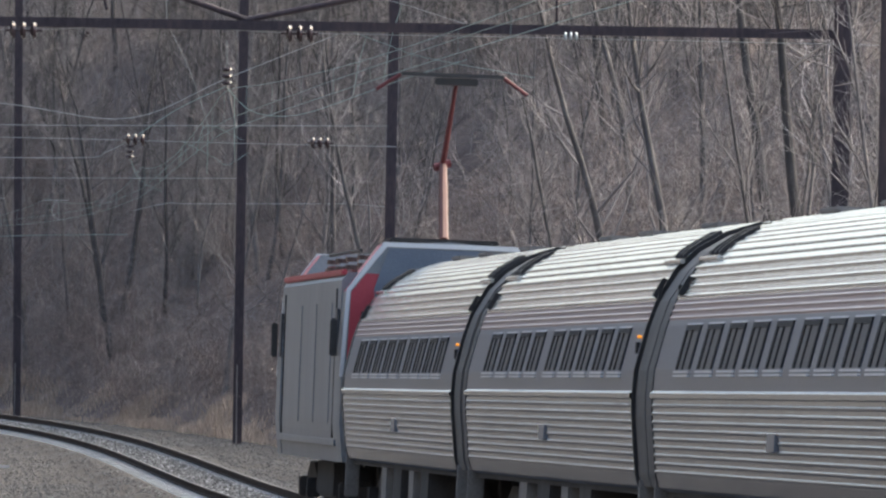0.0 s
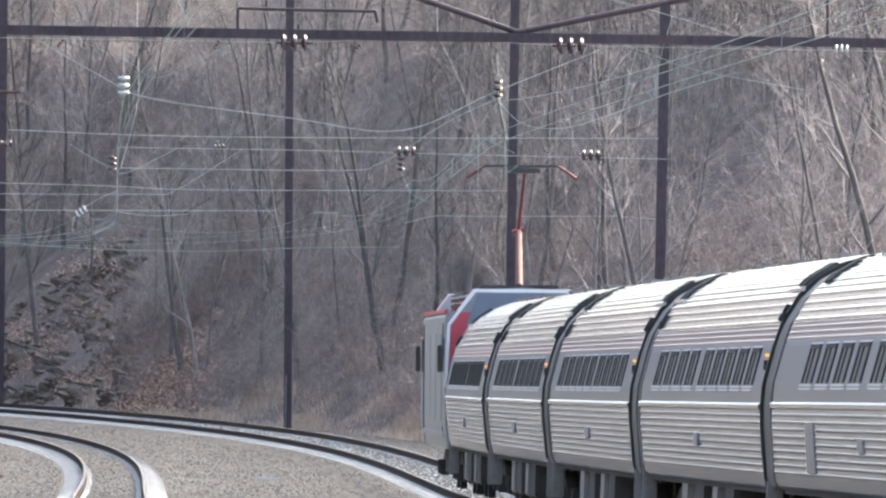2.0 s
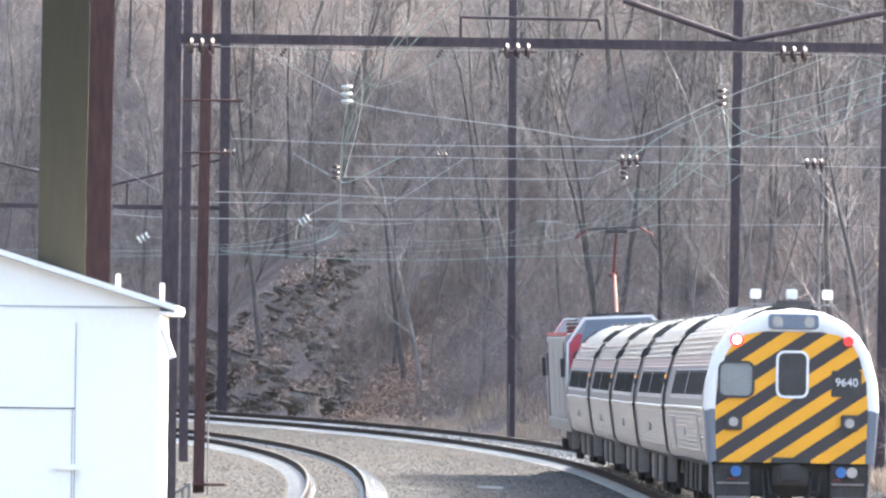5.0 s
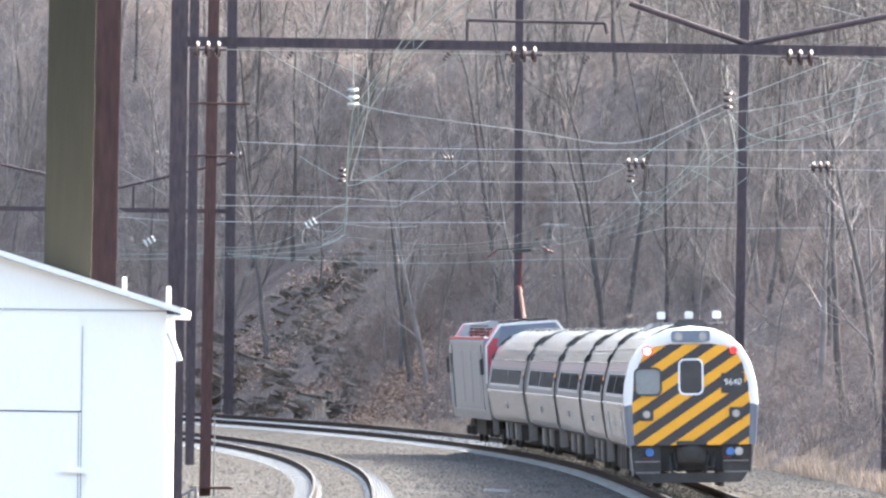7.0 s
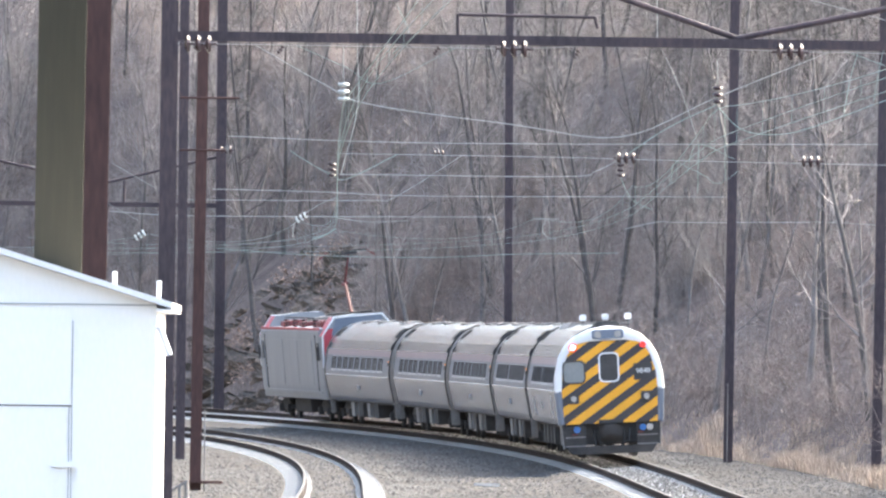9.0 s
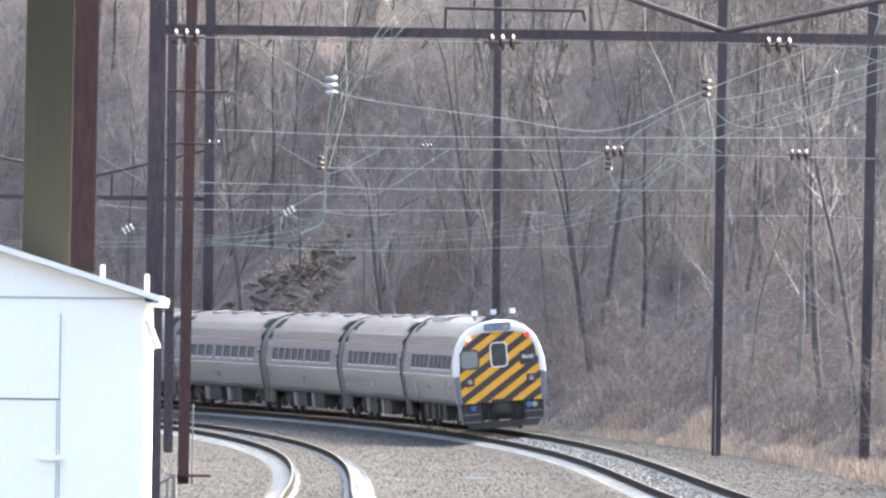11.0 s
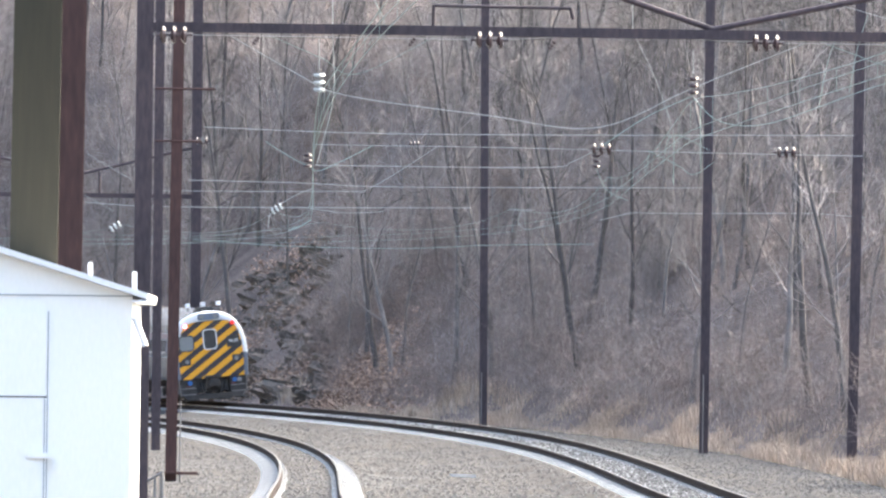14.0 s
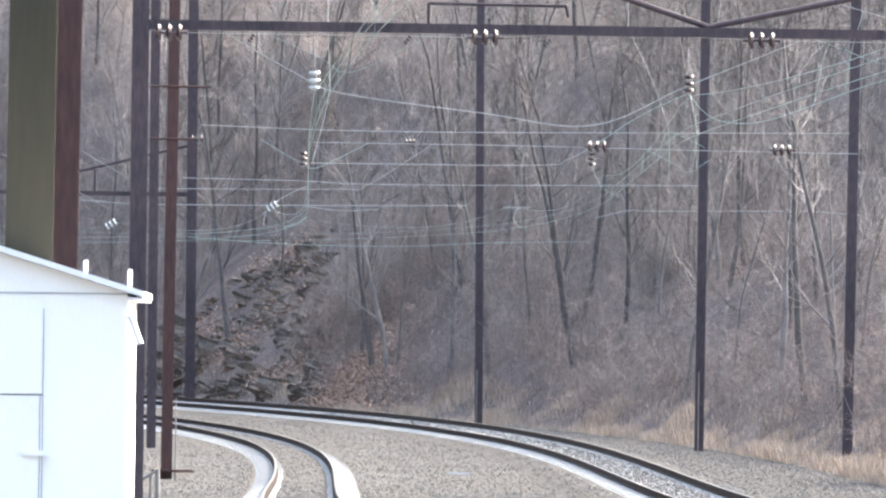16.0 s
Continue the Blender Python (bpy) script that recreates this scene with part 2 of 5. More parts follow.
def height(s, q):
    """The ground: ballasted bed, a shallow ditch, then the wooded bank outside the curve."""
    z = np.interp(s, SS, TZ)
    low = -0.22 * np.clip((s - 60) / 60, 0, 1)
    tilt = np.tan(np.radians(-np.clip(0.5 - 2.6 * s / 100, -6, 0)))
    r = np.abs(q)
    bed = np.where(r < 1.75, -0.225 + q * tilt, -0.225 + np.clip(q, -1.75, 1.75) * tilt - np.clip((r - 1.75) * 0.5, 0, 0.42))
    l = np.abs(q - LEFT)
    bed2 = low - 0.19 - 0.075 * np.clip((l - 0.6) / 0.2, 0, 1) + np.clip(q - LEFT, -1.75, 1.75) * tilt * 0.4 - np.clip((l - 1.75) * 0.5, 0, 0.05)
    g = np.maximum(bed, bed2)
    bank = np.clip(q - 7.6, 0, None)
    cap = 8.3 + 0.0275 * np.clip(s, -80, 300) - 0.5 * z
    hill = np.minimum(np.minimum(bank * 0.85, cap - 2.0 + bank * 0.08), cap) + np.clip((s - 300) / 80, 0, 1) * np.clip(bank - 10, 0, 8) * 0.2
    hill = hill + np.clip((s - 425) / 40, 0, 1) * np.clip(bank - 14, 0, 40) * 0.42 * np.clip((50 - bank) / 14, 0, 1)
    hill = hill * np.clip((s + 60) / 130, 0.25, 1)
    # the rise on the left is added out of view to block low sky
    low_side = -np.clip((-q - 14) * 0.12, 0, 1.5) + np.clip((-q - 32) * 0.8, 0, 68)
    return z + g + hill + low_side


# ------------------------------------------------------------ ground
def ground():
    xs = np.concatenate([[-4000, -2000, -900], np.arange(-600, -180, 20), np.arange(-180, -30, 6), np.arange(-30, -16, 0.5), np.arange(-16, 10, 0.25), np.arange(10, 30, 0.5), np.arange(30, 90, 3), [100, 140, 250, 400, 900, 2000, 4000]])
    ys = np.concatenate([[-3000, -1000, -300, -150], np.arange(-80, 100, 6), np.arange(100, 640, 2.0), np.arange(640, 900, 10), np.arange(900, 1400, 25), [1400, 2200, 4200]])
    X, Y = np.meshgrid(xs, ys)
    s, q = track_q(X, Y)
    Z = height(s, q)
    far = np.clip((np.hypot(X, Y - 300) - 700) / 800, 0, 1)
    Z = Z * (1 - far) + far * 0.5
    # added ridge outside the view, hides low sky from the coach roofs' reflections
    blocking_ridge = 92 * np.exp(-((Y - 960) / 170) ** 2) * np.clip((-X - 12) / 45, 0, 1) ** 0.7
    Z = Z + blocking_ridge
    rough = np.array([noise.fractal(Vector((a * 0.09, b * 0.05, 0)), 0.8, 2.0, 5) for a, b in zip(X.ravel(), Y.ravel())]).reshape(X.shape)
    fine = np.array([noise.noise(Vector((a * 1.3, b * 0.25, 3))) for a, b in zip(X.ravel(), Y.ravel())]).reshape(X.shape)
    wild = np.clip((q - 8.5) / 5, 0, 1)
    Z = Z + wild * rough * 1.3 + fine * 0.003 * (1 - wild)
    nx, ny = len(xs), len(ys)
    verts = np.stack([X, Y, Z], -1).reshape(-1, 3)
    i = np.arange(ny - 1)[:, None] * nx + np.arange(nx - 1)[None]
    faces = np.stack([i, i + 1, i + nx + 1, i + nx], -1).reshape(-1, 4)
    me = bpy.data.meshes.new("ground")
    me.from_pydata(verts.tolist(), [], faces.tolist())
    me.materials.append(M["ballast"])
    me.materials.append(M["soil"])
    qf = q.ravel()[faces].mean(1)
    edge = 7.2 + fine.ravel()[faces[:, 0]] * 0.6
    # grey for the added left bank that the coach sides reflect
    me.materials.append(M["unseen_bank"])
    me.polygons.foreach_set("material_index", np.where(qf < -15, 2, (qf > edge).astype(np.int32)).astype(np.int32))
    me.polygons.foreach_set("use_smooth", np.ones(len(faces), bool))
    me.update()
    ob = new("ground", me)
    return tagged(ob, "grey ballasted railway bed below a leaf-littered bank", "ground", kind="structure")


GROUND = ground()


def ground_z(x, y):
    s, q = track_q(np.array([float(x)]), np.array([float(y)]))
    wild = min(1.0, max(0.0, (float(q[0]) - 8.5) / 5))
    return float(height(s, q)[0]) + wild * 1.3 * noise.fractal(Vector((x * 0.09, y * 0.05, 0)), 0.8, 2.0, 5)


# ------------------------------------------------------------ rails and ties
RAIL = [(-0.07, -0.175), (0.07, -0.175), (0.065, -0.155), (0.012, -0.14), (0.012, -0.045), (0.036, -0.035), (0.036, -0.004), (0.028, 0),
        (-0.028, 0), (-0.036, -0.004), (-0.036, -0.035), (-0.012, -0.045), (-0.012, -0.14), (-0.065, -0.155)]


def rail_run(name, off, gauge, low, tiltk, parent):
    stations = np.arange(-120, 470, 4.0)
    bm = bmesh.new()
    rows = []
    for s in stations:
        h = float(np.interp(s, SS, HD))
        c = math.tan(radians(-cant(s))) * tiltk
        base = on_track(s, off + gauge, (lower(s) if low else 0) + gauge * c)
        rows.append([bm.verts.new(base + Vector((x * math.cos(h), x * math.sin(h), z))) for x, z in RAIL])
    n = len(RAIL)
    for a, b in zip(rows, rows[1:]):
        for i in range(n):
            f = bm.faces.new((a[i], a[(i + 1) % n], b[(i + 1) % n], b[i]))
            f.material_index = 1 if i in (6, 7, 8) else 0
    bm.faces.new(rows[0])
    bm.faces.new(rows[-1])
    ob = part(name, bm, "rail", parent)
    ob.data.materials.append(M["railtop"])
    return ob


def railway(name, label, off, low, tiltk):
    tr = tagged(new(name), label, "railway track", kind="structure")
    rail_run("rail", off, -0.7525, low, tiltk, tr)
    rail_run("rail", off, 0.7525, low, tiltk, tr)
    bm = bmesh.new()
    mid = -0.28 if low else -0.19
    prism(bm, [(-1.30, -0.40), (1.30, -0.40), (1.30, -0.27), (1.16, -0.205), (0.98, -0.165), (0.62, -0.165), (0.44, mid), (-0.44, mid), (-0.62, -0.165), (-0.98, -0.165), (-1.16, -0.205), (-1.30, -0.27)], -0.13, 0.13)
    bmesh.ops.recalc_face_normals(bm, faces=bm.faces)
    me = bpy.data.meshes.new("tie")
    bm.to_mesh(me)
    bm.free()
    me.materials.append(M["concrete"])
    return tr, me


def tie_pose(s, off, low, tiltk):
    h = math.degrees(float(np.interp(s, SS, HD)))
    c = cant(s) * tiltk
    p = on_track(s, off, lower(s) if low else 0)
    return pose(*p, 0, c, h)


TRACK_R, TIE_ME = railway("track_main", "concrete-tied main track with dark rails curving away", 0.0, False, 1.0)
TRACK_L, TIE_ME_L = railway("track_second", "second concrete-tied track with dark rails in ballast", LEFT, True, 0.4)

# ------------------------------------------------------------ overhead line poles
def h_pole(name, mat, x, y, z0, z1, w, lean_x=0.0, turn=0.0, label="", d=None):
    """A rolled-steel H column with a base plate."""
    ob = tagged(new(name), label, "catenary pole", group="catenary poles")
    bm = bmesh.new()
    t = w * 0.07
    d = d or w
    hh = z1 - z0
    sec = [(-w / 2, -d / 2), (w / 2, -d / 2), (w / 2, -d / 2 + t), (t / 2, -d / 2 + t), (t / 2, d / 2 - t), (w / 2, d / 2 - t),
           (w / 2, d / 2), (-w / 2, d / 2), (-w / 2, d / 2 - t), (-t / 2, d / 2 - t), (-t / 2, -d / 2 + t), (-w / 2, -d / 2 + t)]
    a = [bm.verts.new((x, y, 0)) for x, y in sec]
    b = [bm.verts.new((x, y, hh)) for x, y in sec]
    for i in range(12):
        bm.faces.new((a[i], a[(i + 1) % 12], b[(i + 1) % 12], b[i]))
    bm.faces.new(a)
    bm.faces.new(b)
    part("column", bm, mat, ob)
    bm = bmesh.new()
    box(bm, -w * 0.9, w * 0.9, -w * 0.9, w * 0.9, -0.3, 0.06, 0.01)
    part("footing", bm, "grime_light", ob)
    ob.matrix_basis = pose(x, y, z0, 0, lean_x, turn)
    return ob


POLES = (  # name, material, x, y, top, width, lean, turn, label
    ("catenary_pole", "pole", -5.60, 232, 26, 0.30, 0.0, 0, "dark steel H-section catenary pole carrying the cross beam"),
    ("catenary_pole", "pole_rust", -7.22, 333, 30, 0.29, 0.3, 0, "reddish rusty steel catenary pole beside the second track"),
    ("catenary_pole", "pole", -9.62, 420, 30, 0.30, -0.1, 0, "dark steel catenary pole beyond the rusty one"),
    ("catenary_pole", "pole", -11.4, 573, 24, 0.44, -0.2, 0, "dark steel catenary pole standing before the rock face"),
    ("catenary_pole", "pole", 1.42, 505, 32, 0.31, -0.45, 0, "dark steel catenary pole at the foot of the wooded bank"),
    ("catenary_pole", "pole", 8.46, 420, 34, 0.30, 0.18, 0, "dark steel catenary pole at the foot of the wooded bank"),
    ("catenary_pole", "pole", 11.83, 372, 34, 0.29, 0.42, 0, "dark steel catenary pole standing in dry grass"),
    ("catenary_pole", "pole", 15.6, 232, 26, 0.30, 0.3, 0, "dark steel H-section catenary pole carrying the cross beam"),
    ("catenary_pole", "pole", 12.09, 170, 24, 0.30, 0.3, 0, "dark steel catenary pole beside the main track"),
)
for name, mat, x, y, top, w, le, tu, label in POLES:
    h_pole(name, mat, x, y, ground_z(x, y) - 0.05, top, w, le, tu, label)
h_pole("catenary_pole", "pole_rust", -4.31, 143, -0.4, 16, 0.31, 0.35, 0, "reddish rusty steel catenary pole behind the white shed")
h_pole("catenary_pole", "pole_olive", -3.55, 108, -0.4, 14, 0.40, 0.35, 0, "broad olive-painted steel pole behind the white shed", d=0.3)

# the cross beam of the nearest portal
BEAM_Y = 232.0
beam = tagged(new("portal_beam"), "dark steel cross beam hung between two catenary poles", "catenary beam")
bm = bmesh.new()
ZB = 8.75
prism(bm, [(-5.45, ZB - 0.09), (15.5, ZB - 0.12), (15.5, ZB + 0.05), (-5.45, ZB + 0.085)], BEAM_Y - 0.10, BEAM_Y + 0.10)
part("girder", bm, "pole", beam)
for a, b in (((2.6, 9.55), (4.75, 8.83)), ((4.75, 8.83), (7.9, 9.5))):
    bm = bmesh.new()
    tube(bm, (a[0], BEAM_Y, a[1]), (b[0], BEAM_Y, b[1]), 0.055)
    part("brace", bm, "pole", beam)
for a, b in (((-0.35, 9.2), (2.15, 9.18)), ((-0.35, 8.8), (-0.35, 9.2)), ((2.15, 9.18), (2.2, 8.98)), ((10.41, 8.75), (10.41, 10.2))):
    bm = bmesh.new()
    tube(bm, (a[0], BEAM_Y, a[1]), (b[0], BEAM_Y, b[1]), 0.03)
    part("bracket", bm, "pole", beam)


# ------------------------------------------------------------ shed
def shed():
    """White metal shed: gabled front with a door, tin roof."""
    ob = tagged(new("shed"), "white painted metal shed with a shallow pitched roof", "shed")
    y0, y1 = 105.0, 108.0
    sc = y0 / 22522.0
    X = lambda px: (px - 784 - 2) * sc
    xr, xl = X(226), X(226) - 3.4
    ze, zg = 1.9 + (715 - 526) * sc, -0.75
    xm = (xr + xl) / 2
    zp = ze + (xr - xm) * 0.305
    bm = bmesh.new()
    prism(bm, [(xl, zg), (xr, zg), (xr, ze), (xm, zp), (xl, ze)], y0, y1)
    part("wall", bm, "shed", ob)
    for sx in (1, -1):
        bm = bmesh.new()
        e = xm + sx * ((xr - xm) + 0.13)
        zz = zp - ((xr - xm) + 0.13) * 0.305
        prism(bm, [(xm, zp + 0.005), (e, zz + 0.005), (e, zz + 0.055), (xm, zp + 0.055)], y0 - 0.14, y1 + 0.14)
        part("roof", bm, "white", ob)
    bm = bmesh.new()
    box(bm, xl, xr, y0 - 0.012, y0 - 0.002, ze - 0.015, ze - 0.003)
    part("eaves_seam", bm, "seam", ob)
    xd = X(77)
    bm = bmesh.new()
    box(bm, xl + 0.9, xd, y0 - 0.03, y0 - 0.003, zg + 0.1, ze - 0.16, 0.006)
    door = part("door", bm, "shed", ob)
    bm = bmesh.new()
    box(bm, xd, xd + 0.007, y0 - 0.032, y0 - 0.002, zg + 0.1, ze - 0.14)
    part("door_jamb", bm, "seam", ob)
    bm = bmesh.new()
    zl = 1.9 + (715 - 708) * sc
    box(bm, xl + 0.9, xd, y0 - 0.036, y0 - 0.03, zl - 0.005, zl + 0.005)
    part("door_seam", bm, "under", door)
    bm = bmesh.new()
    box(bm, xd - 0.022, xd - 0.014, y0 - 0.036, y0 - 0.03, zg + 0.1, zl)
    part("door_gap", bm, "seam", door)
    bm = bmesh.new()
    box(bm, xr - 0.01, xr + 0.125, y0 - 0.13, y1 + 0.13, ze - 0.058, ze - 0.04, 0.004)
    part("soffit", bm, "white", ob, "white boxed eaves soffit")
    zh = 1.9 + (715 - 813) * sc
    bm = bmesh.new()
    box(bm, xd - 0.15, xd + 0.05, y0 - 0.06, y0 - 0.03, zh - 0.02, zh + 0.03, 0.006)
    box(bm, xd + 0.05, xd + 0.085, y0 - 0.06, y0 - 0.03, zh - 0.11, zh + 0.03, 0.006)
    part("latch", bm, "shed", door)
    bm = bmesh.new()
    tube(bm, (xr + 0.02, y0 - 0.05, ze - 0.18), (xr + 0.11, y0 - 0.05, ze - 0.42), 0.028)
    part("drain_pipe", bm, "white", ob)
    for px, zz in ((147, 0.16), (226, 0.20)):
        x = X(px)
        bm = bmesh.new()
        zb = zp - (x - xm) * 0.305
        box(bm, x - 0.02, x + 0.02, y0 + 0.6, y0 + 0.64, zb, zb + zz, 0.004)
        part("roof_post", bm, "white", ob)
    return ob


shed()


# ------------------------------------------------------------ rolling stock
CAR = 26.0
SIDE = [(1.46, 1.02), (1.50, 1.15), (1.575, 1.75), (1.585, 1.98), (1.575, 2.24), (1.475, 2.70), (1.39, 2.98), (1.20, 3.34),
        (0.98, 3.57), (0.68, 3.76), (0.34, 3.88), (0.0, 3.92)]


def side_x(z):
    zs, xs = [p[1] for p in SIDE], [p[0] for p in SIDE]
    return float(np.interp(z, zs, xs))


def along_profile(z0, z1, n):
    """Even points on the half profile between two heights, with outward normals."""
    pts = [Vector((side_x(z0 + (z1 - z0) * i / 60), z0 + (z1 - z0) * i / 60)) for i in range(61)]
    if z1 >= 3.9:
        pts = [Vector(p) for p in SIDE if p[1] >= z0]
        pts.insert(0, Vector((side_x(z0), z0)))
    acc = [0.0]
    for a, b in zip(pts, pts[1:]):
        acc.append(acc[-1] + (b - a).length)
    out = []
    for i in range(n + 1):
        d = acc[-1] * i / n
        p = Vector((float(np.interp(d, acc, [v.x for v in pts])), float(np.interp(d, acc, [v.y for v in pts]))))
        e = Vector((float(np.interp(d + 0.03, acc, [v.x for v in pts])), float(np.interp(d + 0.03, acc, [v.y for v in pts]))))
        f = Vector((float(np.interp(d - 0.03, acc, [v.x for v in pts])), float(np.interp(d - 0.03, acc, [v.y for v in pts]))))
        t = (e - f).normalized()
        out.append((p, Vector((t.y, -t.x))))
    return out


def ribbed(z0, z1, flutes, depth):
    """A sheet with a narrow rounded bead at the foot of every flute."""
    line = []
    n = flutes * 8
    for i, (p, m) in enumerate(along_profile(z0, z1, n)):
        line.append(tuple(p + m * depth * (0.0, 0.75, 1.0, 0.75, 0.0, 0.0, 0.0, 0.0)[i % 8]))
    return line


def skin(name, half, y0, y1, mat, parent, label=""):
    """A shell strip on both sides, from a half profile."""
    bm = bmesh.new()
    for sx in (-1, 1):
        a = [bm.verts.new((sx * x, y0, z)) for x, z in half]
        b = [bm.verts.new((sx * x, y1, z)) for x, z in half]
        for i in range(len(half) - 1):
            bm.faces.new((a[i], a[i + 1], b[i + 1], b[i]))
    return part(name, bm, mat, parent, label)


def wheelset(bm, y):
    for sx in (-1, 1):
        tube(bm, (sx * 0.68, y, 0.46), (sx * 0.82, y, 0.46), 0.46, n=20)
    tube(bm, (-0.7, y, 0.46), (0.7, y, 0.46), 0.08)


def bogie(parent, y):
    bm = bmesh.new()
    for sx in (-1, 1):
        prism_y = [(-1.75, 0.42), (1.75, 0.42), (1.75, 0.60), (0.7, 0.86), (-0.7, 0.86), (-1.75, 0.60)]
        a = [bm.verts.new((sx * 0.92, y + p, z)) for p, z in prism_y]
        b = [bm.verts.new((sx * 1.10, y + p, z)) for p, z in prism_y]
        for i in range(6):
            bm.faces.new((a[i], a[(i + 1) % 6], b[(i + 1) % 6], b[i]))
        bm.faces.new(a)
        bm.faces.new(b[::-1])
        for p in (-1.3, 1.3):
            box(bm, sx * 1.14 - 0.1, sx * 1.14 + 0.1, y + p - 0.16, y + p + 0.16, 0.30, 0.62, 0.02)
    box(bm, -0.95, 0.95, y - 0.35, y + 0.35, 0.5, 0.98)
    frame_ob = part("truck", bm, "under", parent, "grimy four-wheel truck")
    for p in (-1.3, 1.3):
        bm = bmesh.new()
        wheelset(bm, y + p)
        part("wheelset", bm, "under", frame_ob)


NINE_A = [8.9 - 2.2 * i for i in range(5)] + [-2.3 - 2.1 * i for i in range(4)]
NINE_B = [8.6 - 2.2 * i for i in range(4)] + [-0.7 - 2.17 * i for i in range(5)]
NINE_CAB = [7.8 - 2.2 * i for i in range(4)] + [-1.5 - 2.17 * i for i in range(5)]


def coach_body(ob, y0, y1, windows):
    yl0, yl1 = y0, y1
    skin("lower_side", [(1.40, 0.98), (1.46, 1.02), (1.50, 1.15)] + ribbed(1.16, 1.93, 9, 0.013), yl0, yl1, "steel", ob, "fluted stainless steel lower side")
    skin("belt_rail", [(1.58, 1.93), (1.615, 1.945), (1.618, 1.995), (1.585, 2.02)], yl0, yl1, "steel", ob, "bright rounded belt rail")
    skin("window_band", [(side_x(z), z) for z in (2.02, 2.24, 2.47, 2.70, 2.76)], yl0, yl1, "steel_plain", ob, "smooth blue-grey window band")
    skin("stripe", [(side_x(2.76), 2.76)] + ribbed(2.77, 2.98, 3, 0.010), yl0, yl1, "stripe_red", ob, "faded reddish stripe")
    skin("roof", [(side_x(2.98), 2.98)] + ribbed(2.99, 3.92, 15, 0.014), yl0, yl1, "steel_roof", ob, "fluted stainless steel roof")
    half = [(1.40, 0.98)] + [(p[0] - 0.03, p[1] - 0.02) for p in SIDE[1:]]
    out = half + [(-x, z) for x, z in half[-2::-1]]
    for y, d in ((yl0 + 0.02, 0.04), (yl1 - 0.02, -0.04)):
        bm = bmesh.new()
        prism(bm, out, y, y + d)
        part("end_wall", bm, "gangway", ob)
    bm = bmesh.new()
    box(bm, -1.38, 1.38, yl0 + 0.1, yl1 - 0.1, 0.93, 1.06)
    part("floor_pan", bm, "under", ob)
    for sx in (-1, 1):
        pane = frame_me = None
        for yw in windows:
            x0, x1 = side_x(2.24) + 0.004, side_x(2.70) + 0.004
            if pane is None:
                bm = bmesh.new()
                a = [bm.verts.new((sx * (x - o), y, z)) for o in (0, 0.03) for x, z in ((x0, 2.24), (x1, 2.70)) for y in (-0.72, 0.72)]
                for q in ((0, 1, 3, 2), (4, 6, 7, 5), (0, 4, 5, 1), (2, 3, 7, 6), (0, 2, 6, 4), (1, 5, 7, 3)):
                    bm.faces.new([a[i] for i in q])
                w = part("window", bm, "glass", ob)
                w.location = (0, yw, 0)
                pane = w.data
                bm = bmesh.new()
                for za, zb, o in ((2.165, 2.185, 0.03), (2.205, 2.225, 0.03), (2.705, 2.72, 0.01)):
                    xa, xb = side_x(za), side_x(zb)
                    v = [bm.verts.new((sx * (x + k), y, z)) for k in (0.0, o) for x, z in ((xa, za), (xb, zb)) for y in (-0.76, 0.76)]
                    for q in ((0, 1, 3, 2), (4, 6, 7, 5), (0, 4, 5, 1), (2, 3, 7, 6), (0, 2, 6, 4), (1, 5, 7, 3)):
                        bm.faces.new([v[i] for i in q])
                # sills coloured white to imitate the sun glinting on them
                f = part("window_sill", bm, "white", w)
                frame_me = f.data
                bm = bmesh.new()
                for ya, yb, za, zb in ((-0.72, -0.62, 2.24, 2.70), (0.55, 0.72, 2.24, 2.70), (0.02, 0.08, 2.24, 2.645), (-0.62, 0.55, 2.645, 2.70)):
                    xa, xb = side_x(za) + 0.002, side_x(zb) + 0.002
                    v = [bm.verts.new((sx * (x + k), y, z)) for k in (0.0, 0.016) for x, z in ((xa, za), (xb, zb)) for y in (ya, yb)]
                    for q in ((0, 1, 3, 2), (4, 6, 7, 5), (0, 4, 5, 1), (2, 3, 7, 6), (0, 2, 6, 4), (1, 5, 7, 3)):
                        bm.faces.new([v[i] for i in q])
                gasket_me = part("gasket", bm, "rubber", w).data
            else:
                w = same("window", pane, ob, (0, yw, 0))
                same("window_sill", frame_me, w)
                same("gasket", gasket_me, w)


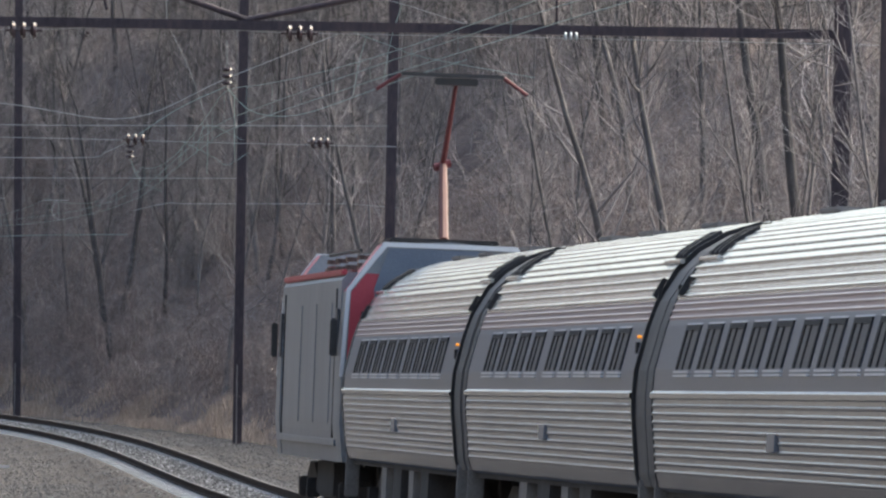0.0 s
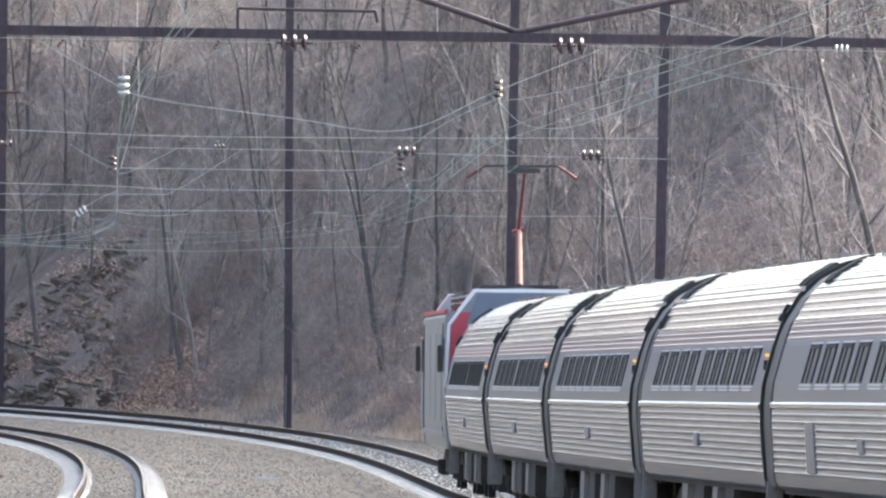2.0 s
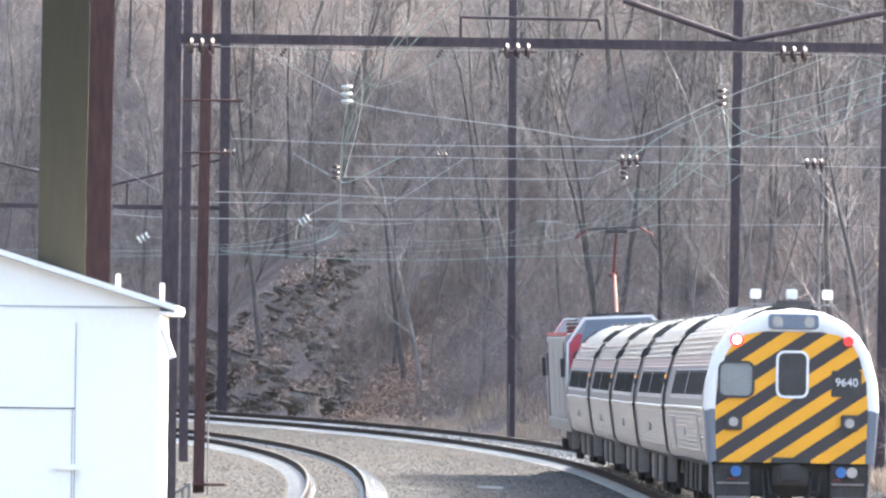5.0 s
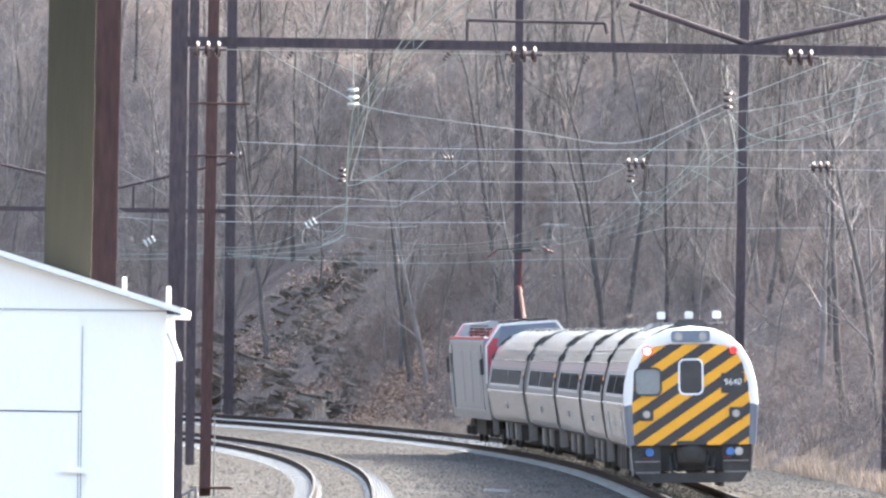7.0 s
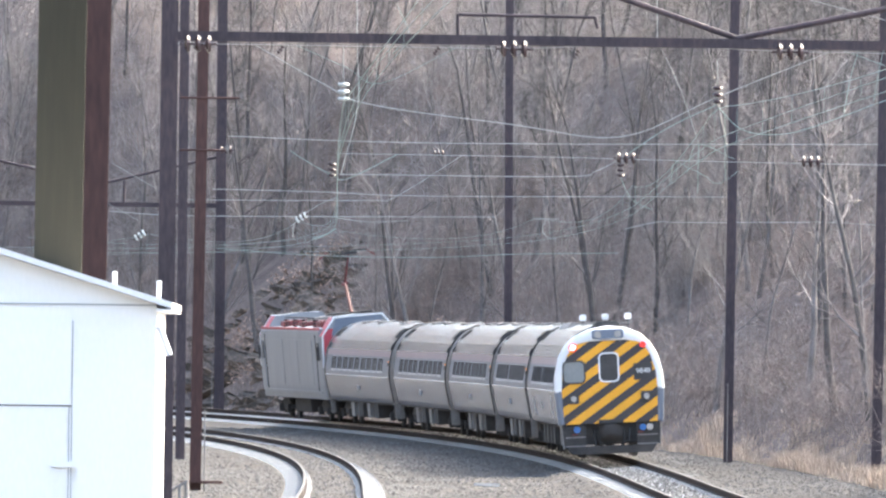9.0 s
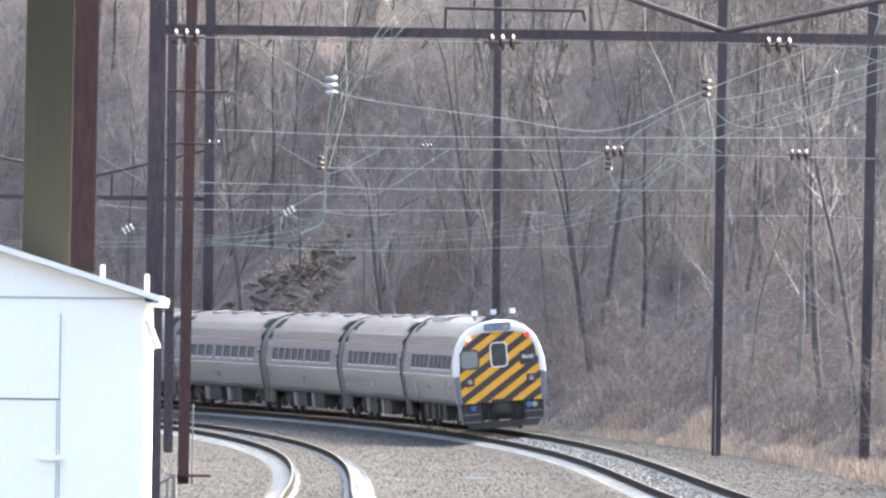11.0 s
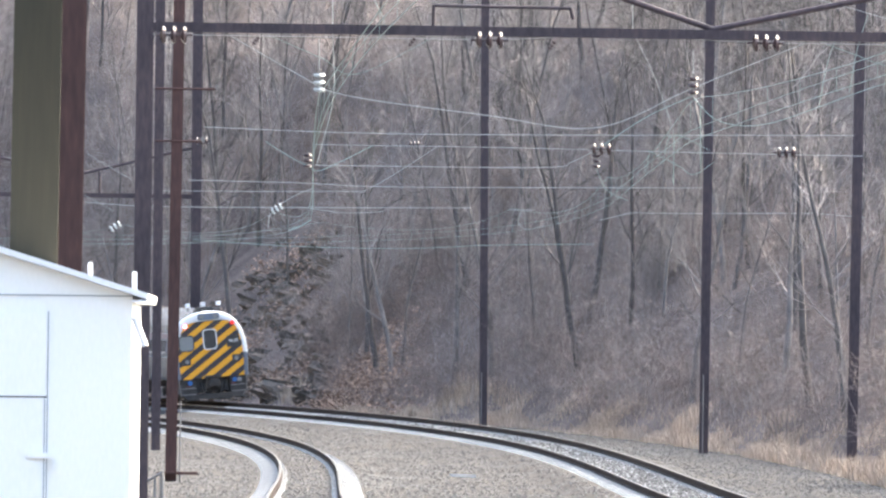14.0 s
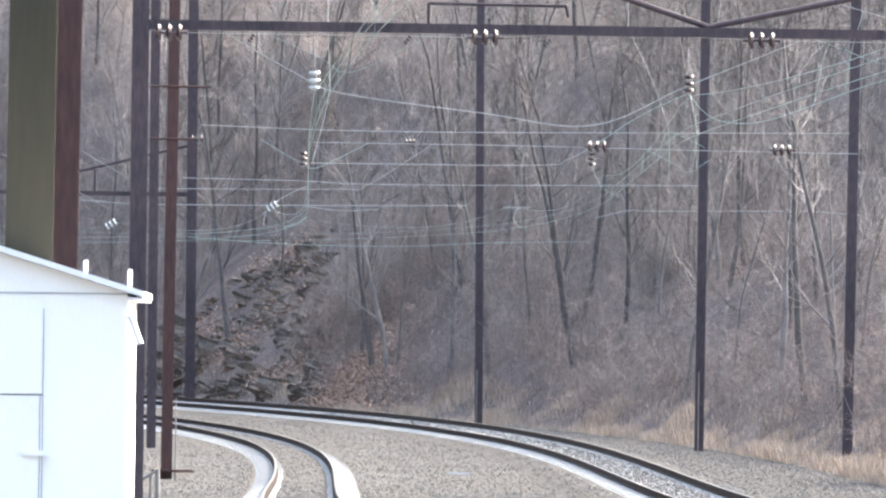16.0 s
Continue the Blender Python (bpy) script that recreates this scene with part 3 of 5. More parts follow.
def coach(name, label, windows):
    ob = tagged(new(name), label, "passenger coach", group="coaches of the train")
    y0, y1 = -CAR / 2 + 1.20, CAR / 2 - 1.10
    coach_body(ob, y0, y1, windows)
    for sy in (-1, 1):
        bm = bmesh.new()
        prism(bm, rounded(-0.62, 0.62, 1.05, 3.35, 0.1), sy * (CAR / 2 - 0.40) - 0.05, sy * (CAR / 2 - 0.02))
        part("gangway", bm, "rubber", ob, "black rubber gangway bellows")
        bm = bmesh.new()
        half = [(p[0] * 0.978, p[1] - (0.035 if p[1] > 3 else 0)) for p in SIDE[:-1]]
        prism(bm, half + [(-x, z) for x, z in half[::-1]], sy * (CAR / 2 - 1.20), sy * (CAR / 2 - 0.04))
        part("end_diaphragm", bm, "gangway", ob, "dull grey end diaphragm")
        bm = bmesh.new()
        o = [(p[0] + 0.008, p[1] + (0.008 if p[1] > 3 else 0)) for p in SIDE[:-1]]
        h2 = [(p[0] - 0.03, p[1] - (0.03 if p[1] > 3 else 0)) for p in SIDE[:-1]]
        ye = (CAR / 2 - 1.20) if sy < 0 else (CAR / 2 - 1.10)
        ring_plate(bm, o + [(-x, z) for x, z in o[::-1]], h2 + [(-x, z) for x, z in h2[::-1]], sy * (ye + 0.05), sy * (ye - 0.02))
        part("end_trim", bm, "rubber", ob, "black rubber end trim")
        for sx in (-1, 1):
            for k in (1.50, 1.95, 2.40):
                bm = bmesh.new()
                c = [(side_x(z), z) for z in (3.46, 3.54, 3.62, 3.70, 3.75)]
                prism(bm, [(sx * (x + 0.005), z) for x, z in c] + [(sx * (x + 0.03), z + 0.032) for x, z in c[::-1]], sy * (CAR / 2 - k) - 0.08, sy * (CAR / 2 - k) + 0.08)
                part("roof_step", bm, "rubber", ob)
            bm = bmesh.new()
            xg = side_x(3.42)
            tube(bm, (sx * (xg + 0.03), sy * (CAR / 2 - 1.0), 3.42), (sx * (xg + 0.03), sy * (CAR / 2 - 2.9), 3.42), 0.03)
            part("gutter", bm, "steel_roof", ob, "short bright gutter rail")
            bm = bmesh.new()
            c = [(side_x(z), z) for z in (3.02, 3.12, 3.22)]
            prism(bm, [(sx * (x + 0.005), z) for x, z in c] + [(sx * (x + 0.05), z + 0.02) for x, z in c[::-1]], sy * (CAR / 2 - 1.42) - 0.05, sy * (CAR / 2 - 1.42) + 0.05)
            part("side_grab", bm, "rubber", ob)
            bm = bmesh.new()
            box(bm, sx * 1.38 - 0.10, sx * 1.38 + 0.10, sy * (CAR / 2 - 0.9) - 0.08, sy * (CAR / 2 - 0.9) + 0.08, 0.45, 1.1, 0.02)
            part("end_step", bm, "grime_light", ob)
            bm = bmesh.new()
            box(bm, sx * 1.36 - 0.02, sx * 1.36 + 0.02, sy * (CAR / 2 - 1.1) - 0.02, sy * (CAR / 2 - 1.1) + 0.02, 2.92, 3.14)
            part("grab_rail", bm, "rubber", ob)
        bogie(ob, sy * 9.1)
    for sx in (-1, 1):
        bm = bmesh.new()
        tube(bm, (sx * 1.48, -CAR / 2 + 1.5, 2.60), (sx * 1.54, -CAR / 2 + 1.5, 2.60), 0.016)
        part("status_lamp", bm, "amber", ob, "glowing amber status lamp")
        bm = bmesh.new()
        box(bm, sx * 1.52 - 0.03, sx * 1.52 + 0.03, -CAR / 2 + 1.42, -CAR / 2 + 1.58, 2.42, 2.54)
        part("lamp_bracket", bm, "rubber", ob)
        bm = bmesh.new()
        box(bm, sx * 1.555 - 0.024, sx * 1.555 + 0.024, -0.35, 0.35, 1.45, 1.62)
        part("filler_hatch", bm, "steel_plain", ob)
        for yy, l in ((-4.2, 1.6), (-1.4, 1.0), (1.6, 1.8), (4.6, 1.2)):
            bm = bmesh.new()
            box(bm, sx * 1.1 - 0.28, sx * 1.1 + 0.28, yy - l / 2, yy + l / 2, 0.38, 0.96, 0.03)
            part("equipment_box", bm, "grime_light" if l < 1.3 else "under", ob)
    for yy in (-6.0, 2.0, 7.5):
        bm = bmesh.new()
        box(bm, -0.35, 0.35, yy - 0.9, yy + 0.9, 3.90, 3.955, 0.02)
        part("roof_vent", bm, "grime_light", ob)
    return ob


def mirror(half):
    return half + [(-x, z) for x, z in half[::-1]]


def cab_car():
    """The trailing control coach, whose flat end is painted in bands."""
    ob = tagged(new("cab_car"), "stainless control coach with a yellow and black banded end", "passenger coach", group="coaches of the train")
    y0, y1 = -CAR / 2 + 0.75, CAR / 2 - 0.42
    coach_body(ob, y0, y1, NINE_CAB)
    outer = [(1.53, 1.02), (1.60, 1.98), (1.56, 2.5), (1.42, 3.0), (1.22, 3.34), (0.95, 3.60), (0.55, 3.78), (0.0, 3.84)]
    inner = [(1.36, 1.02), (1.40, 1.98), (1.36, 2.5), (1.22, 2.98), (1.06, 3.24), (0.85, 3.36), (0.5, 3.42), (0.0, 3.42)]
    back = [(1.52, 1.02), (1.60, 1.98), (1.57, 2.5), (1.44, 3.0), (1.24, 3.33), (0.97, 3.58), (0.56, 3.76), (0.0, 3.86)]
    yf = -CAR / 2
    bm = bmesh.new()
    loops = []
    for half, y in ((inner, yf), ([(x + 0.03 if x else 0, z + 0.02) for x, z in inner], yf - 0.02), ([(x - 0.03 if x else 0, z - 0.02) for x, z in outer], yf + 0.0), (outer, yf + 0.06), (back, y0 + 0.02)):
        loops.append([bm.verts.new((x, y, z)) for x, z in mirror(half)])
    for a, b in zip(loops, loops[1:]):
        for i in range(len(a) - 1):
            f = bm.faces.new((a[i], a[i + 1], b[i + 1], b[i]))
            f.smooth = True
            zc = sum(v.co.z for v in f.verts) / 4
            f.material_index = 1 if zc < 1.9 else 0
    rim = part("end_rim", bm, "white", ob, "white painted end rim, bare steel below")
    rim.data.materials.append(M["steel_plain"])
    bm = bmesh.new()
    prism(bm, mirror(inner), yf + 0.005, yf + 0.05)
    face = part("end_panel", bm, "yellow", ob, "end panel in yellow and black slanting bands")
    for nm, mat, x0, x1, z0, z1, fr in (("cab_window", "pale_glass", -1.31, -0.73, 2.24, 2.83, "black"), ("door_window", "black", -0.25, 0.26, 2.25, 3.03, "white")):
        bm = bmesh.new()
        prism(bm, rounded(x0, x1, z0, z1, 0.11), yf - 0.012, yf + 0.02)
        w = part(nm, bm, mat, face)
        bm = bmesh.new()
        ring_plate(bm, rounded(x0 - 0.045, x1 + 0.045, z0 - 0.045, z1 + 0.045, 0.15), rounded(x0, x1, z0, z1, 0.11), yf - 0.03, yf + 0.004)
        part("window_frame", bm, fr, w)
    bm = bmesh.new()
    prism(bm, rounded(0.72, 1.27, 2.24, 2.72, 0.02), yf - 0.008, yf + 0.004)
    plate = part("number_panel", bm, "black", face)
    cu = bpy.data.curves.new("car_number", "FONT")
    cu.body, cu.size, cu.align_x, cu.align_y, cu.extrude = "9640", 0.21, "CENTER", "CENTER", 0.002
    cu.materials.append(M["white"])
    txt = new("car_number", cu)
    txt.parent = plate
    txt.matrix_basis = pose(1.0, yf - 0.012, 2.50, 90, 0, 0)
    bm = bmesh.new()
    box(bm, -0.36, 0.36, yf - 0.02, yf + 0.02, 1.02, 1.12)
    part("step_recess", bm, "black", face)
    for sx in (-1, 1):
        bm = bmesh.new()
        tube(bm, (sx * 1.02, yf - 0.05, 3.26), (sx * 1.02, yf + 0.02, 3.26), 0.088, n=20)
        part("marker_lamp", bm, "red_lamp" if sx > 0 else "white_lamp", face, "lit red marker lamp" if sx > 0 else "lit marker lamp glaring pale")
        # emissive ring drawn as the red glow around the pale lamp
        if sx < 0:
            bm = bmesh.new()
            ring_plate(bm, [(sx * 1.02 + 0.125 * math.cos(a * math.pi / 10), 3.26 + 0.125 * math.sin(a * math.pi / 10)) for a in range(20)],
                       [(sx * 1.02 + 0.089 * math.cos(a * math.pi / 10), 3.26 + 0.089 * math.sin(a * math.pi / 10)) for a in range(20)], yf - 0.04, yf + 0.01)
            part("lamp_halo", bm, "red_lamp", face)
        zl = 1.76
        bm = bmesh.new()
        box(bm, sx * 1.06 - 0.16, sx * 1.06 + 0.16, yf - 0.06, yf + 0.01, zl - 0.15, zl + 0.15, 0.02)
        hb = part("headlamp", bm, "black", face)
        bm = bmesh.new()
        tube(bm, (sx * 1.06, yf - 0.09, zl), (sx * 1.06, yf - 0.05, zl), 0.088, n=20)
        part("lens", bm, "lens", hb)
    bm = bmesh.new()
    prism(bm, rounded(-0.45, 0.47, 3.47, 3.74, 0.07), yf - 0.08, yf + 0.12)
    nb = part("roof_lamp_box", bm, "loco_blue", ob, "dark twin headlamp box")
    for x in (-0.28, 0.30):
        bm = bmesh.new()
        tube(bm, (x, yf - 0.10, 3.60), (x, yf - 0.07, 3.60), 0.10, n=18)
        part("lens", bm, "lens", nb)
    bm = bmesh.new()
    box(bm, -0.36, 0.40, yf + 0.5, yf + 1.3, 3.80, 3.99, 0.07)
    part("horn_cluster", bm, "black", ob)
    bm = bmesh.new()
    prism(bm, [(-0.60, 3.80), (0.60, 3.80), (0.46, 3.96), (-0.46, 3.96)], 3.6, 10.2)
    part("roof_pod", bm, "grime_light", ob, "low grimy roof pod")
    bm = bmesh.new()
    box(bm, -0.75, 0.80, yf + 0.85, yf + 0.95, 3.90, 3.94)
    part("lamp_bar", bm, "grime_light", ob)
    for x in (-0.66, 0.0, 0.66):
        bm = bmesh.new()
        box(bm, x - 0.10, x + 0.10, yf + 0.8, yf + 1.0, 4.02, 4.20, 0.02)
        part("strobe_lamp", bm, "white", ob, "white strobe lamp housing")
        bm = bmesh.new()
        tube(bm, (x, yf + 0.9, 3.86), (x, yf + 0.9, 4.04), 0.03)
        part("lamp_post", bm, "black", ob)
    for x, mat in ((-1.0, "blue_lamp"), (0.92, "blue_lamp"), (1.12, "lens")):
        bm = bmesh.new()
        tube(bm, (x, yf - 0.03, 0.86), (x, yf + 0.06, 0.86), 0.10, n=16)
        part("ditch_lamp", bm, mat, ob)
    bm = bmesh.new()
    box(bm, -1.42, -0.72, yf + 0.06, yf + 0.5, 0.36, 1.02, 0.03)
    part("buffer_beam", bm, "under", ob)
    bm = bmesh.new()
    box(bm, 0.72, 1.42, yf + 0.06, yf + 0.5, 0.36, 1.02, 0.03)
    part("buffer_beam", bm, "under", ob)
    for sx in (-1, 1):
        bm = bmesh.new()
        box(bm, sx * 1.05 - 0.30, sx * 1.05 + 0.30, yf + 0.02, yf + 0.10, 0.62, 0.66, 0.01)
        box(bm, sx * 1.05 - 0.30, sx * 1.05 + 0.30, yf + 0.02, yf + 0.10, 0.36, 0.40, 0.01)
        part("foot_board", bm, "grime_light", ob)
        bm = bmesh.new()
        box(bm, sx * 0.96 - 0.20, sx * 0.96 - 0.02, yf + 0.03, yf + 0.07, 0.70, 0.74)
        part("reflector", bm, "panto_dark", ob)
        bm = bmesh.new()
        tube(bm, (sx * 1.40, yf + 0.04, 0.30), (sx * 1.46, yf + 0.04, 1.0), 0.022)
        part("corner_handrail", bm, "grime_light", ob)
    bm = bmesh.new()
    prism(bm, [(-1.32, 0.36), (1.32, 0.36), (1.15, 0.13), (-1.15, 0.13)], yf - 0.02, yf + 0.14)
    part("pilot", bm, "under", ob)
    part("end_sill", box(bmesh.new(), -0.72, 0.72, yf + 0.25, yf + 0.45, 0.42, 1.02, 0.02), "under", ob)
    for x, l in ((-0.52, 0.5), (-0.40, 0.42), (0.38, 0.46), (0.55, 0.38)):
        bm = bmesh.new()
        tube(bm, (x, yf + 0.22, 0.86), (x * 0.9, yf + 0.02, 0.86 - l), 0.035)
        tube(bm, (x * 0.9, yf + 0.02, 0.86 - l), (x * 0.7, yf + 0.06, 0.84 - l), 0.04)
        part("air_hose", bm, "rubber", ob)
    part("coupler_pocket", box(bmesh.new(), -0.34, 0.34, yf + 0.10, yf + 0.26, 0.58, 1.0, 0.03), "under", ob)
    bm = bmesh.new()
    box(bm, -0.16, 0.16, yf - 0.35, yf + 0.6, 0.70, 0.98, 0.04)
    box(bm, -0.24, 0.20, yf - 0.45, yf - 0.22, 0.66, 1.0, 0.05)
    part("coupler", bm, "under", ob)
    bm = bmesh.new()
    prism(bm, rounded(-0.62, 0.62, 1.05, 3.35, 0.1), CAR / 2 - 0.45, CAR / 2 - 0.02)
    part("gangway", bm, "rubber", ob)
    for sy in (-1, 1):
        bogie(ob, sy * 9.1)
    for sx in (-1, 1):
        for yy, w, za, zb in ((7.0, 0.55, 1.20, 1.78), (-8.6, 0.45, 1.20, 1.84), (0.2, 0.35, 1.46, 1.62)):
            bm = bmesh.new()
            prism(bm, [(sx * (side_x(za) - 0.02), za), (sx * (side_x(za) + 0.018), za), (sx * (side_x(zb) + 0.018), zb), (sx * (side_x(zb) - 0.02), zb)], yy - w, yy + w)
            part("access_panel", bm, "steel_plain", ob, "smooth access panel let into the fluting")
        for k in (1.15, 1.6):
            bm = bmesh.new()
            c = [(side_x(z), z) for z in (3.46, 3.54, 3.62, 3.70, 3.75)]
            prism(bm, [(sx * (x + 0.005), z) for x, z in c] + [(sx * (x + 0.03), z + 0.032) for x, z in c[::-1]], CAR / 2 - k - 0.08, CAR / 2 - k + 0.08)
            part("roof_step", bm, "rubber", ob)
        bm = bmesh.new()
        box(bm, sx * 1.36 - 0.09, sx * 1.36 + 0.09, -CAR / 2 + 0.85, -CAR / 2 + 1.25, 0.42, 1.05, 0.02)
        part("end_step", bm, "grime_light", ob)
        for yy, l in ((-4.2, 1.6), (-1.4, 1.0), (1.6, 1.8), (4.6, 1.2)):
            bm = bmesh.new()
            box(bm, sx * 1.1 - 0.28, sx * 1.1 + 0.28, yy - l / 2, yy + l / 2, 0.38, 0.96, 0.03)
            part("equipment_box", bm, "under", ob)
    return ob


def locomotive():
    """Electric locomotive with a cab at each end, a sunken roof and one raised pantograph."""
    L = 20.0
    ob = tagged(new("locomotive"), "silver and red electric locomotive with raised pantograph", "locomotive")
    half = [(1.48, 0.95), (1.53, 1.4), (1.53, 3.62), (1.44, 3.74)]
    bm = bmesh.new()
    prism(bm, mirror(half), -L / 2 + 0.9, L / 2 - 0.9)
    part("body", bm, "loco_grey", ob, "silver-grey painted body side")
    for sy in (-1, 1):
        ye = sy * (L / 2 - 0.15)
        yi = sy * (L / 2 - 1.6)
        cabh = [(1.50, 0.95), (1.56, 1.5), (1.56, 2.6), (1.50, 3.45), (0.98, 4.16), (0.0, 4.22)]
        bm = bmesh.new()
        rings = []
        for k, y in ((0.98, ye), (1.0, ye - sy * 0.25), (1.0, yi)):
            rings.append([bm.verts.new((x * k, y, z)) for x, z in mirror(cabh)])
        for a, b in zip(rings, rings[1:]):
            for i in range(len(a)):
                f = bm.faces.new((a[i], a[(i + 1) % len(a)], b[(i + 1) % len(a)], b[i]))
                f.material_index = 1 if i in (3, 7) else 0
        bm.faces.new(rings[0])
        bm.faces.new(rings[-1][::-1])
        cab = part("cab", bm, "loco_grey", ob, "cab end with red shoulders")
        cab.data.materials.append(M["red"])
        bm = bmesh.new()
        prism(bm, [(-0.98, 2.62), (0.98, 2.62), (1.10, 3.50), (0.90, 4.10), (-0.90, 4.10), (-1.10, 3.50)], ye - 0.02, ye + sy * 0.05)
        part("end_panel", bm, "loco_blue", cab, "blue-grey cab end panel")
        bm = bmesh.new()
        o = [(-1.56, 2.2), (1.56, 2.2), (1.50, 3.48), (0.98, 4.19), (-0.98, 4.19), (-1.50, 3.48)]
        i2 = [(-1.50, 2.2), (1.50, 2.2), (1.44, 3.46), (0.93, 4.12), (-0.93, 4.12), (-1.44, 3.46)]
        ring_plate(bm, o, i2, ye - 0.02, ye + sy * 0.035)
        part("end_trim", bm, "white", cab)
        bm = bmesh.new()
        prism(bm, [(-1.48, 1.9), (1.48, 1.9), (1.43, 3.44), (1.22, 3.72), (-1.22, 3.72), (-1.43, 3.44)], ye - 0.02, ye + sy * 0.03)
        part("red_panel", bm, "red", cab)
        for sx in (-1, 1):
            bm = bmesh.new()
            box(bm, sx * 1.56 - 0.02, sx * 1.56 + 0.02, sy * (L / 2 - 1.3) - 0.3, sy * (L / 2 - 1.3) + 0.3, 2.5, 3.2, 0.01)
            part("cab_window", bm, "glass", cab)
            bm = bmesh.new()
            box(bm, sx * 1.64 - 0.05, sx * 1.64 + 0.05, sy * (L / 2 - 0.7) - 0.06, sy * (L / 2 - 0.7) + 0.06, 2.5, 3.05, 0.02)
            part("mirror", bm, "black", cab)
        bogie(ob, sy * 6.2)
    for sx in (-1, 1):
        bm = bmesh.new()
        box(bm, sx * 1.49 - 0.045, sx * 1.49 + 0.045, -L / 2 + 1.0, L / 2 - 1.0, 3.69, 3.78, 0.02)
        part("roof_rail", bm, "red", ob, "red cant rail")
        bm = bmesh.new()
        box(bm, sx * 1.52 - 0.04, sx * 1.52 + 0.04, -L / 2 + 1.0, L / 2 - 1.0, 1.18, 1.28, 0.01)
        part("sill_rail", bm, "loco_grey", ob)
        for yy in (-4.6, 0.0, 4.6):
            bm = bmesh.new()
            box(bm, sx * 1.535 - 0.012, sx * 1.535 + 0.012, yy - 2.1, yy + 2.1, 1.5, 3.3, 0.008)
            part("side_panel", bm, "loco_grey", ob)
        for yy in (-8.0, 8.0):
            bm = bmesh.new()
            box(bm, sx * 1.535 - 0.015, sx * 1.535 + 0.015, yy - 0.05, yy + 0.05, 1.3, 3.5)
            part("door_seam", bm, "rubber", ob)
    for yy, xx, h in ((-5.2, -0.5, 0.22), (-2.0, 0.5, 0.3), (1.0, -0.4, 0.18), (3.8, 0.3, 0.28), (6.0, -0.5, 0.22)):
        bm = bmesh.new()
        box(bm, xx - 0.5, xx + 0.5, yy - 0.7, yy + 0.7, 3.72, 3.74 + h, 0.04)
        part("roof_equipment", bm, "panto_dark" if h < 0.25 else "grime_light", ob)
    for yy in (-4.0, -0.5, 2.4, 5.0):
        bm = bmesh.new()
        for z in (3.74, 3.86, 3.98):
            tube(bm, (0.9, yy, z), (0.9, yy, z + 0.07), 0.10)
        part("roof_insulator", bm, "insul_brown", ob)
        bm = bmesh.new()
        for z in (3.74, 3.86, 3.98):
            tube(bm, (-0.95, yy, z), (-0.95, yy, z + 0.07), 0.10)
        part("roof_insulator", bm, "insul_brown", ob)
    bm = bmesh.new()
    tube(bm, (-1.0, -4.0, 4.12), (-1.0, 5.0, 4.12), 0.03)
    tube(bm, (0.9, -4.0, 4.12), (0.9, 5.0, 4.12), 0.03)
    part("busbar", bm, "rubber", ob)
    pan = part("pantograph_base", box(bmesh.new(), -0.8, 0.8, -8.3, -6.5, 4.20, 4.28, 0.02), "under", ob)
    bm = bmesh.new()
    tube(bm, (0, -8.0, 4.26), (0.03, -6.6, 5.42), 0.075, 0.06)
    part("lower_arm", bm, "panto", pan, "pale oxide-red lower arm")
    bm = bmesh.new()
    tube(bm, (0.03, -6.6, 5.42), (0.1, -7.9, 6.55), 0.045, 0.03)
    tube(bm, (-0.10, -6.62, 5.36), (0.14, -6.58, 5.44), 0.06)
    part("upper_arm", bm, "panto_dark", pan, "dark red upper arm")
    bm = bmesh.new()
    box(bm, -0.72, 0.80, -8.1, -7.7, 6.68, 6.73)
    box(bm, -0.22, 0.42, -8.05, -7.75, 6.56, 6.66, 0.02)
    part("contact_shoe", bm, "black", pan)
    for sx in (-1, 1):
        bm = bmesh.new()
        tube(bm, (0.04 + sx * 0.76, -7.9, 6.70), (0.04 + sx * 1.12, -7.9, 6.46), 0.03)
        part("horn", bm, "panto_dark", pan, "red curved pantograph horn")
    bm = bmesh.new()
    box(bm, -1.2, 1.2, -2.5, 2.5, 0.35, 0.95, 0.05)
    part("transformer_tank", bm, "under", ob)
    return ob


LOCO = locomotive()
COACH_B = coach("coach", "fluted stainless steel passenger coach in a moving train", NINE_B)
COACH_A = coach("coach", "fluted stainless steel passenger coach, window groups turned about", NINE_A)
COACHES = [COACH_B, COACH_A, copy_thing(COACH_B, Matrix()), copy_thing(COACH_A, Matrix())]
CAB_CAR = cab_car()


def riding(s, half):
    """The pose of a car whose middle is s metres along the track, on two trucks."""
    a, b = on_track(s - half), on_track(s + half)
    d = b - a
    return pose(*((a + b) / 2 + Vector((0, 0, 0.11))), math.degrees(math.asin(d.z / d.length)), lean(s), math.degrees(math.atan2(-d.x, d.y)))


def train_at(t):
    return -131.56 + 35.932 * t - 0.1033 * t * t


def motions():
    times = [i * 0.5 for i in range(33)]
    walk(CAB_CAR, [(t, riding(train_at(t) + 13.0, 9.1)) for t in times])
    for n, c in enumerate(COACHES):
        walk(c, [(t, riding(train_at(t) + 26.0 * (n + 1) + 13.0, 9.1)) for t in times])
    walk(LOCO, [(t, riding(train_at(t) + 130.0 + 10.1, 6.2)) for t in times])


